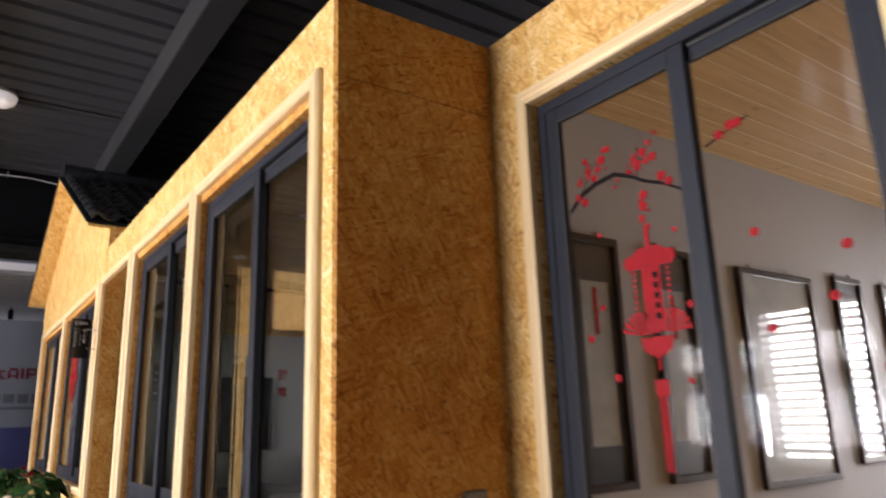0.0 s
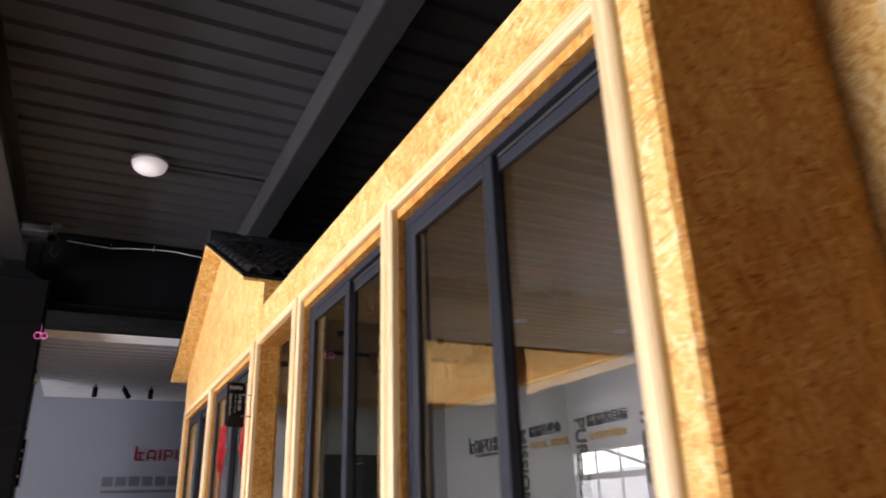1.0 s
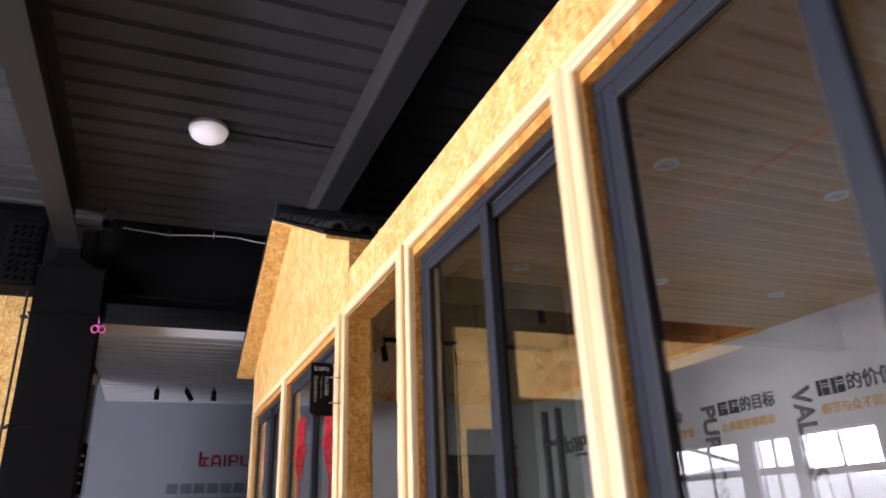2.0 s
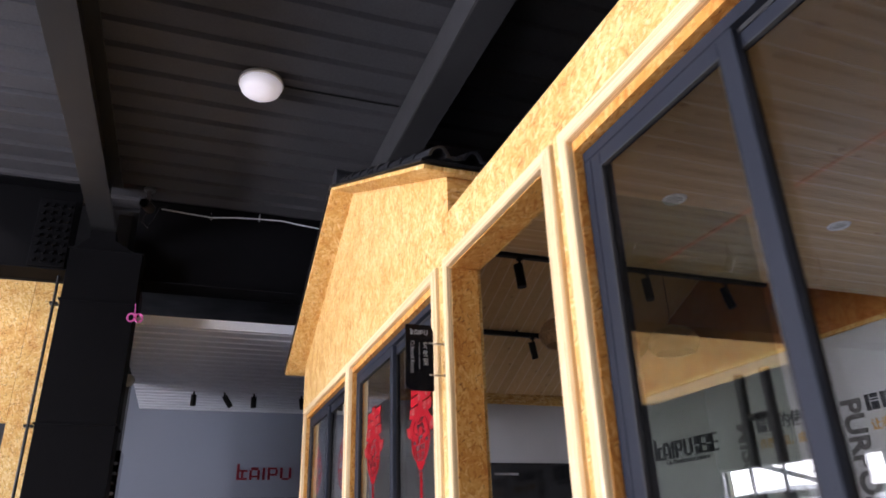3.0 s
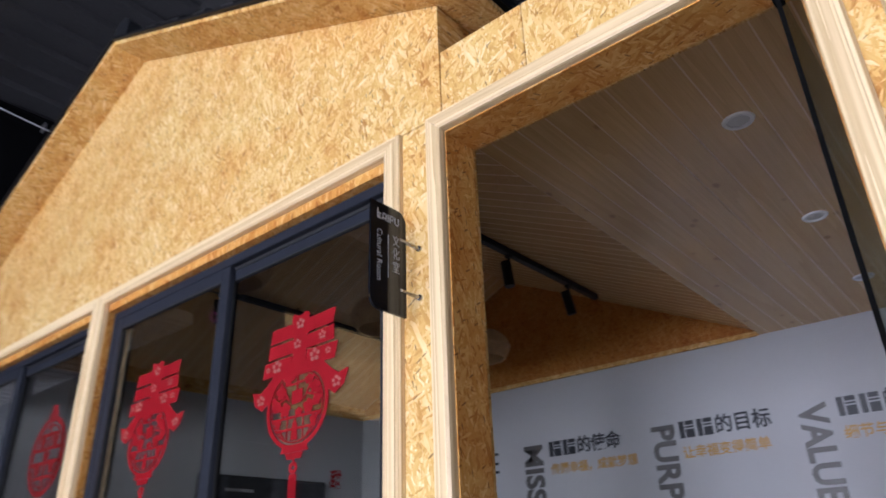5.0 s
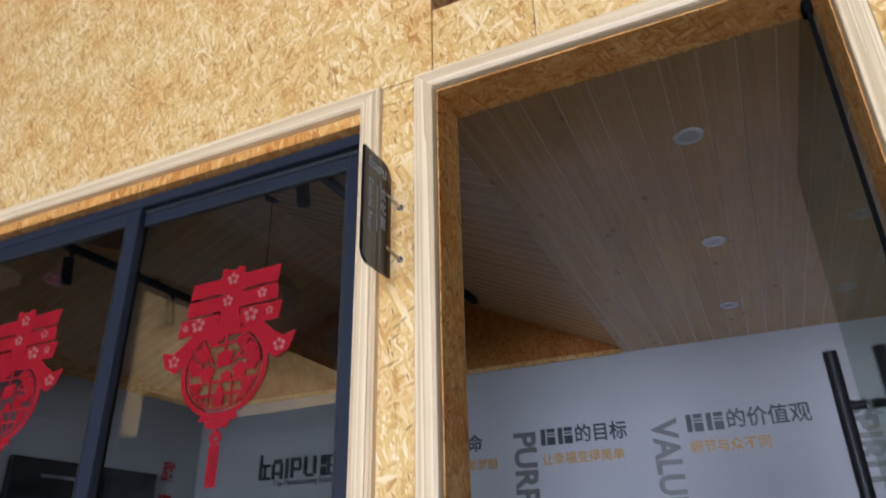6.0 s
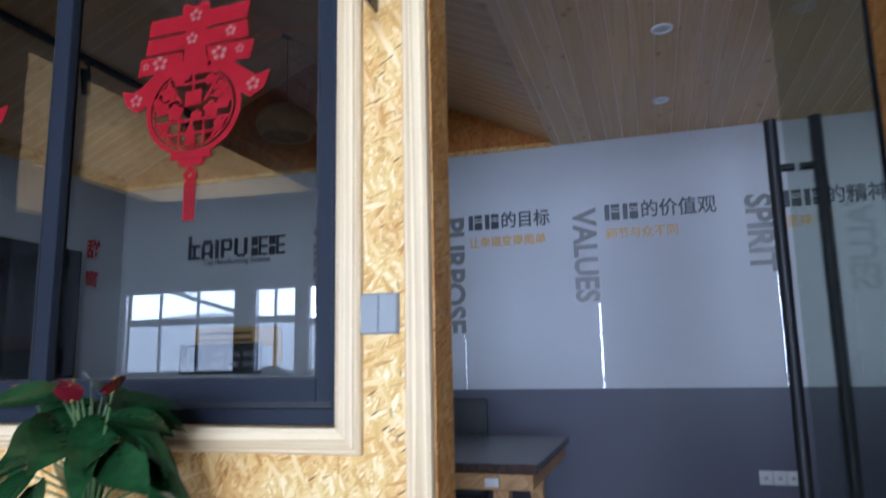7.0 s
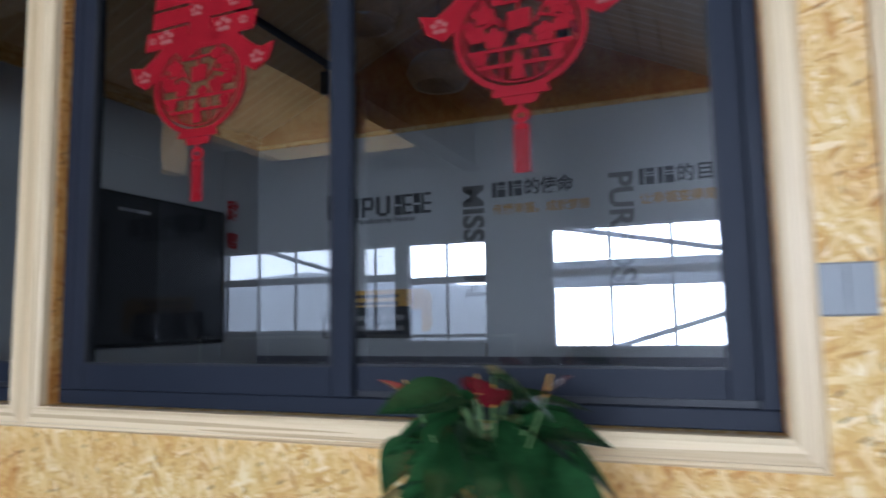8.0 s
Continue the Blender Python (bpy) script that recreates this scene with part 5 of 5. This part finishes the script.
for u, v, r in ((-0.12, 0.055, 0.022), (-0.07, 0.075, 0.026), (-0.045, 0.10, 0.02), (-0.13, 0.09, 0.018), (-0.10, 0.03, 0.02), (-0.14, -0.03, 0.024), (0.05, 0.02, 0.026), (0.07, 0.05, 0.024), (0.04, 0.04, 0.018), (0.06, -0.065, 0.024), (0.12, -0.03, 0.024), (0.14, -0.05, 0.022), (0.09, 0.07, 0.016), (0.02, 0.012, 0.014), (-0.02, 0.0, 0.012), (0.056, -0.095, 0.024), (0.048, -0.125, 0.018), (0.062, -0.15, 0.016), (-0.085, 0.052, 0.018), (-0.155, 0.03, 0.018), (0.10, 0.03, 0.022)):
    flower(bm, u, v, r * 0.62, x=-0.001)
    flower(bm, u + rb.uniform(-0.025, 0.025), v + rb.uniform(-0.02, 0.02), r * rb.uniform(0.3, 0.5), x=-0.002)
part("blossom", bm, STICKER_RED, branch)
twig2 = thing("twig_sticker", "small blossoming twig sticker on the window", "sticker", (G5 + 0.0235, 0.888, 1.99))
bm = bmesh.new()
flat(bm, [(-0.06, -0.01), (0.06, 0.03), (0.06, 0.034), (-0.06, -0.004)])
part("branch", bm, TWIG, twig2)
bm = bmesh.new()
for u, v in ((-0.02, 0.01), (0.01, 0.025), (0.03, 0.025)):
    flower(bm, u, v, 0.014, x=-0.001)
part("blossom", bm, STICKER_RED, twig2)
petals = thing("petal_stickers", "scattered red petal stickers on the window", "sticker", (G5 - 0.0005, 1.025, 1.675))
for i, (y, z) in enumerate(((1.26, 1.86), (1.27, 1.66), (1.24, 1.47), (1.02, 1.82), (1.0, 1.63), (1.32, 1.58), (1.02, 1.45))):
    bm = bmesh.new()
    disc(bm, 1.0 - y, z - 1.7, 0.008 + 0.002 * (i % 3), sides=7)
    part("petal", bm, STICKER_RED, petals)
for y, z in ((0.83, 1.77), (0.64, 1.70), (0.82, 1.55), (0.68, 1.6), (0.6, 1.45)):
    bm = bmesh.new()
    disc(bm, 1.0 - y, z - 1.7, 0.012, sides=7, x=0.024)
    part("petal", bm, STICKER_RED, petals)

lan = thing("lantern_sticker", "red lantern sticker with two fans and a tassel", "sticker", (G5 - 0.0005, 1.13, 1.655))
bm = bmesh.new()
flat(bm, [(-0.03, 0.115), (0.03, 0.115), (0.065, 0.09), (0.07, 0.06), (-0.07, 0.06), (-0.065, 0.09)])
flat(bm, [(-0.008, 0.11), (0.008, 0.11), (0.008, 0.17), (-0.008, 0.17)])
flat(bm, [(-0.028, -0.10), (0.03, -0.10), (0.03, 0.062), (-0.028, 0.062)])
for s in (-1, 1):
    flat(bm, [(s * 0.06, 0.055), (s * 0.082, 0.075), (s * 0.075, 0.095), (s * 0.05, 0.10)][::s])
    for k in range(9):
        disc(bm, s * 0.052, 0.05 - k * 0.015, 0.006, sides=6)
part("lantern", bm, STICKER_RED, lan)
bm = bmesh.new()
for k in range(5):
    flat(bm, [(0.008, 0.03 - k * 0.026), (0.022, 0.03 - k * 0.026), (0.022, 0.045 - k * 0.026), (0.008, 0.045 - k * 0.026)], x=-0.0025)
part("writing", bm, TWIG, lan, "row of small dark marks")
for s in (-1, 1):
    bm = bmesh.new()
    for k in range(9):
        a = radians(10 + k * 19)
        flat(bm, [(s * 0.045, -0.11), (s * 0.045 + 0.06 * math.cos(a - 0.12), -0.11 + 0.06 * math.sin(a - 0.12)), (s * 0.045 + 0.06 * math.cos(a + 0.12), -0.11 + 0.06 * math.sin(a + 0.12))])
    part("fan", bm, STICKER_RED, lan)
bm = bmesh.new()
flat(bm, [(-0.05, -0.117), (0.05, -0.117), (0.042, -0.15), (0.0, -0.172), (-0.042, -0.15)])
part("bowl", bm, STICKER_RED, lan)
bm = bmesh.new()
flat(bm, [(-0.020, -0.262), (0.020, -0.262), (0.020, -0.222), (-0.020, -0.222)])
flat(bm, [(-0.004, -0.2), (0.004, -0.2), (0.004, -0.175), (-0.004, -0.175)])
for k in range(3):
    u = -0.012 + 0.0085 * k
    flat(bm, [(u, -0.44), (u + 0.006, -0.44), (u + 0.006, -0.263), (u, -0.263)])
part("tassel", bm, STICKER_RED, lan)

# ---- framed pictures in the front room ----
PIC_WALL = CORNER + 0.03
PAPER = make_plain("ink_painting_paper", (0.42, 0.42, 0.40), 0.6, 0.0, 0.35, 5.0, 30, 0.05)
DARK_FRAME = make_wood("dark_frame_wood", (0.02, 0.012, 0.01), (0.05, 0.03, 0.024), "z", 0.3, 8)
PIC_GLASS = make_glass("picture_glass", (0.98, 0.98, 0.98), 0.04, 0.7)


def picture(x0, x1, z0, z1, scroll):
    p = thing("framed_scroll" if scroll else "framed_picture", "narrow dark framed hanging scroll on a white wall" if scroll else "dark framed glazed picture on a white wall", "picture", ((x0 + x1) / 2, PIC_WALL, z0), group="pictures in the front room")
    w, h, e = (x1 - x0) / 2, z1 - z0, 0.028
    for name, s in (("rail", (-w, w, 0, e)), ("rail", (-w, w, h - e, h)), ("stile", (-w, -w + e, e, h - e)), ("stile", (w - e, w, e, h - e))):
        part(name, soft_box(s[0], s[1], -0.03, -0.002, s[2], s[3], 0.004), DARK_FRAME, p)
    part("painting", boxes((-w + e, w - e, -0.012, -0.006, e, h - e)), PAPER, p)
    if scroll:
        for a, b in ((e, e + 0.12), (h - e - 0.14, h - e)):
            part("mount", boxes((-w + e, w - e, -0.0125, -0.012, a, b)), INK, p, "black mounting band")
        for a, b in ((-w + e, -w + e + 0.03), (w - e - 0.03, w - e)):
            part("mount", boxes((a, b, -0.0125, -0.012, e + 0.121, h - e - 0.141)), INK, p, "black mounting band")
        part("tassel", boxes((-0.014, 0.006, -0.0145, -0.0127, h - 0.36, h - 0.19)), RED, p, "red tassel")
    g = part("glazing", boxes((-w + e, w - e, -0.018, -0.015, e, h - e)), PIC_GLASS, p)
    g.visible_shadow = False
    for u in (-w * 0.55, w * 0.45):
        bm = bmesh.new()
        bmesh.ops.create_circle(bm, segments=12, radius=0.016, cap_ends=True, matrix=Matrix.Translation((u, -0.008, h + 0.01)) @ pose(0, 0, 0, 90))
        bmesh.ops.solidify(bm, geom=bm.faces[:], thickness=0.006)
        part("hanger", bm, STEEL, p)
    return p


picture(1.82, 2.08, 1.10, 1.99, True)
picture(2.27, 2.53, 1.10, 1.99, True)
picture(2.87, 3.50, 1.03, 1.97, False)
picture(3.74, 4.03, 1.08, 2.01, True)
picture(4.28, 4.57, 1.08, 2.01, True)

# ---- anthuriums on slim stands before the front ----


def leaf_mesh(bm, base, tip_dir, length, width, droop, roll, rngl):
    """A heart-shaped leaf with a folded midrib."""
    n = 7
    d = Vector(tip_dir).normalized()
    side = d.cross(Vector((0, 0, 1)))
    side = side.normalized() if side.length > 1e-3 else Vector((1, 0, 0))
    side = Matrix.Rotation(roll, 3, d) @ side
    up = side.cross(d)
    rows = []
    for i in range(n + 1):
        k = i / n
        w = width * (math.sin(math.pi * min(1.0, k * 0.92 + 0.10)) ** 0.8) * (1.12 - 0.42 * k)
        if i == n:
            w = 0.001
        c = Vector(base) + d * length * (k - 0.06) + Vector((0, 0, -droop * length * k * k))
        rows.append([bm.verts.new(c + side * w * s + up * (abs(s) * 0.22 * w)) for s in (-1, -0.5, 0, 0.5, 1)])
    for a, b in zip(rows, rows[1:]):
        for j in range(4):
            bm.faces.new((a[j], a[j + 1], b[j + 1], b[j]))


def anthurium(x, y, top, seed, leaves=40, spread=0.112):
    r = random.Random(seed)
    base = top - 0.26
    p = thing("anthurium", "potted anthurium with glossy green leaves and dark red flowers", "plant", (x, y, base - 0.16), group="anthuriums before the house")
    bm = bmesh.new()
    lathe(bm, [(0.001, 0.0), (0.06, 0.0), (0.085, 0.15), (0.09, 0.16), (0.08, 0.16), (0.075, 0.14), (0.001, 0.14)], sides=24)
    part("pot", bm, POT, p, smooth=True)
    bm = bmesh.new()
    lathe(bm, [(0.001, 0.143), (0.074, 0.143), (0.074, 0.139)], sides=20)
    part("soil", bm, SOIL, p)
    for i in range(leaves):
        a = i * 2.4 + r.uniform(-0.4, 0.4)
        ring = (i + 0.5) / leaves                       # from the middle outwards
        out = spread * (0.12 + 0.95 * ring ** 0.7) * r.uniform(0.8, 1.15)
        lift = 0.235 - 0.16 * ring + r.uniform(-0.05, 0.03)
        tip = Vector((out * math.cos(a), out * math.sin(a), 0.16 + lift))
        bm = bmesh.new()
        mid = Vector((tip.x * 0.35, tip.y * 0.35, 0.14 + lift * 0.75))
        tube(bm, (0.01 * math.cos(a), 0.01 * math.sin(a), 0.14), mid, 0.0028, 0.0022, 5)
        tube(bm, mid, tip, 0.0022, 0.0018, 5)
        part("stalk", bm, STEM, p)
        bm = bmesh.new()
        turn = a + r.uniform(-0.9, 0.9)
        dirn = Vector((math.cos(turn), math.sin(turn), r.uniform(-0.7, 0.15) - 0.3 * ring))
        leaf_mesh(bm, tip, dirn, r.uniform(0.10, 0.155), r.uniform(0.034, 0.050), r.uniform(0.05, 0.4), r.uniform(-0.8, 0.8), r)
        part("leaf", bm, LEAF, p, smooth=True)
    for i in range(4):
        a = r.uniform(0, 6.28)
        out = r.uniform(0.03, 0.13)
        tip = Vector((out * math.cos(a), out * math.sin(a), r.uniform(0.30, 0.385)))
        bm = bmesh.new()
        tube(bm, (0, 0, 0.14), tip, 0.0025, 0.002, 5)
        st = part("stalk", bm, STEM, p)
        bm = bmesh.new()
        leaf_mesh(bm, tip, (math.cos(a), math.sin(a), 0.7), 0.068, 0.024, 0.1, r.uniform(-1, 1), r)
        part("spathe", bm, SPATHE, st, "dark red flower", smooth=True)
        bm = bmesh.new()
        tube(bm, tip, tip + Vector((0.012 * math.cos(a), 0.012 * math.sin(a), 0.03)), 0.0026, 0.0016, 6)
        part("spadix", bm, GOLD, st)
    return base - 0.16


def stand(x, y, h):
    s = thing("plant_stand", "plain pine plant stand before the house front", "stand", (x, y, 0), group="plant stands")
    part("top", soft_box(-0.12, 0.12, -0.12, 0.12, h - 0.025, h), PINE, s)
    for a in (-0.10, 0.07):
        for b in (-0.10, 0.07):
            part("leg", soft_box(a, a + 0.03, b, b + 0.03, 0, h - 0.025), PINE, s)


for x, y, top, seed in ((0.70, 5.80, 1.115, 4), (0.66, 7.9, 1.06, 9)):
    stand(x, y, anthurium(x, y, top, seed))

# ---- far bay: sign, spotlights, side sign ----
fl = thing("wall_sign_far", "dark red logo of plain shapes on a pale wall", "sign", (0, 0, 0))
logo_shapes(fl, (0.711, 13.7995, 2.245), FACE_SOUTH @ Matrix.Diagonal((1.25, 1, 1, 1)), 0.185, DARK_RED, extra=False)
GREY_TEXT = make_plain("grey_letter_acrylic", (0.085, 0.095, 0.125), 0.4)
for i in range(8):
    part("text_bar", boxes((0.27 + i * 0.2, 0.43 + i * 0.2, 13.788, 13.7995, 1.845, 1.995)), GREY_TEXT, fl, "grey bar for writing")
part("text_line", boxes((0.27, 1.85, 13.79, 13.7995, 1.74, 1.785)), GREY_TEXT, fl, "grey bar for unreadable writing")
BLUE = make_plain("deep_blue_panel", (0.05, 0.055, 0.16), 0.35, 0.0, 0.3, 1.0)
solo("blue_panel", soft_box(-0.75, 3.9, 13.74, 13.797, 0.0, 1.45), BLUE, "deep blue panel along the foot of the far wall", "panel")


def far_spot(x, lean):
    s = thing("spotlight", "small black cylinder spotlight under a metal ceiling", "lamp", (x, 12.4, 3.245), group="far bay spotlights")
    bm = bmesh.new()
    tube(bm, (0, 0, 0.0), (0, 0, -0.05), 0.012)
    part("arm", bm, BLACK, s)
    bm = bmesh.new()
    tube(bm, (0, 0, -0.045), (lean, 0, -0.19), 0.036, sides=16)
    part("head", bm, BLACK, s, smooth=True)


for x, lean in ((-0.018, 0.0), (0.37, 0.09), (0.757, 0.0), (1.40, 0.02)):
    far_spot(x, lean)
side_sign = thing("side_sign", "black panel sign on the grey side wall", "sign", (-0.78, 11.2, 1.75))
part("panel", soft_box(0.0, 0.09, -0.2, 0.2, 0, 0.55), SCREEN, side_sign)
for z in (0.1, 0.2, 0.3, 0.4):
    part("text_bar", boxes((0.02, 0.07, -0.203, -0.2, z, z + 0.03)), STEEL, side_sign, "pale unreadable line")
lampb = thing("wall_lamp", "small round pale wall lamp", "lamp", (-0.78, 11.0, 3.05))
bm = bmesh.new()
bmesh.ops.create_uvsphere(bm, u_segments=16, v_segments=10, radius=0.07, matrix=Matrix.Translation((0.05, 0, 0)))
part("globe", bm, POT, lampb, smooth=True)

# ---- on the steel: camera, cables, ribbon, clips ----
cctv = thing("security_camera", "small bullet camera on a bracket under the beam", "camera", (-0.609, 8.72, HZ))
bm = bmesh.new()
lathe(bm, [(0.05, 0.0), (0.05, -0.02), (0.02, -0.03), (0.016, -0.13)], sides=16, close=True)
part("bracket", bm, STEEL, cctv, smooth=True)
bm = bmesh.new()
tube(bm, (0.02, 0.08, -0.16), (-0.02, -0.09, -0.19), 0.045, sides=18)
part("body", bm, BLACK_STEEL, cctv, smooth=True)
bm = bmesh.new()
tube(bm, (-0.02, -0.09, -0.19), (-0.024, -0.105, -0.193), 0.034, sides=18)
part("lens", bm, SCREEN, cctv)
bm = bmesh.new()
loop = [(0.0, 0.06, -0.2), (-0.03, 0.1, -0.28), (0.02, 0.12, -0.33), (0.06, 0.12, -0.25), (0.1, 0.12, -0.12), (0.16, 0.13, -0.09)]
for a, b in zip(loop, loop[1:]):
    tube(bm, a, b, 0.007, sides=6)
part("cable", bm, BLACK, cctv)

CABLE = make_plain("white_cable", (0.55, 0.56, 0.58), 0.4)
cab = thing("ceiling_cable", "thin pale cable clipped along the cross beam", "cable", (-0.5, 8.90, HZ))
pts = [(-0.5 + 0.22 * i, HZ - 0.10 - 0.035 * math.sin(i * 1.1) * (i % 3) / 2) for i in range(16)]
bm = bmesh.new()
for (a, b), (c, d) in zip(pts, pts[1:]):
    tube(bm, (a + 0.5, 0, b - HZ), (c + 0.5, 0, d - HZ), 0.0055, sides=6)
part("cable", bm, CABLE, cab)
for i in (2, 4, 7, 10, 13):
    a, b = pts[i]
    part("clip", boxes((a + 0.495, a + 0.505, -0.006, 0.05, b - HZ - 0.01, b - HZ + 0.05)), STEEL, cab)

PINK = make_plain("pink_ribbon", (0.65, 0.12, 0.38), 0.5)
rib = thing("pink_ribbon", "pink ribbon bow tied to the steel column", "ribbon", (-0.572, 8.76, 3.10))
for s in (-1, 1):
    bm = bmesh.new()
    ring = [(s * 0.03 + 0.03 * math.cos(a * math.pi / 5), 0.0, 0.035 * math.sin(a * math.pi / 5)) for a in range(11)]
    for a, b in zip(ring, ring[1:]):
        tube(bm, a, b, 0.007, sides=6)
    part("loop", bm, PINK, rib)
bm = bmesh.new()
tube(bm, (0, 0, 0), (-0.01, 0, 0.12), 0.004, sides=6)
part("string", bm, PINK, rib)

pipe = thing("wall_pipe", "thin black conduit beside the column", "pipe", (-1.215, 8.86, 0))
bm = bmesh.new()
tube(bm, (0, 0, 0), (0, 0, 3.45), 0.012, sides=8)
part("conduit", bm, BLACK, pipe)
for z in (1.0, 2.2, 3.2):
    part("bracket", boxes((-0.03, 0.03, -0.005, 0.06, z, z + 0.02)), BLACK, pipe)
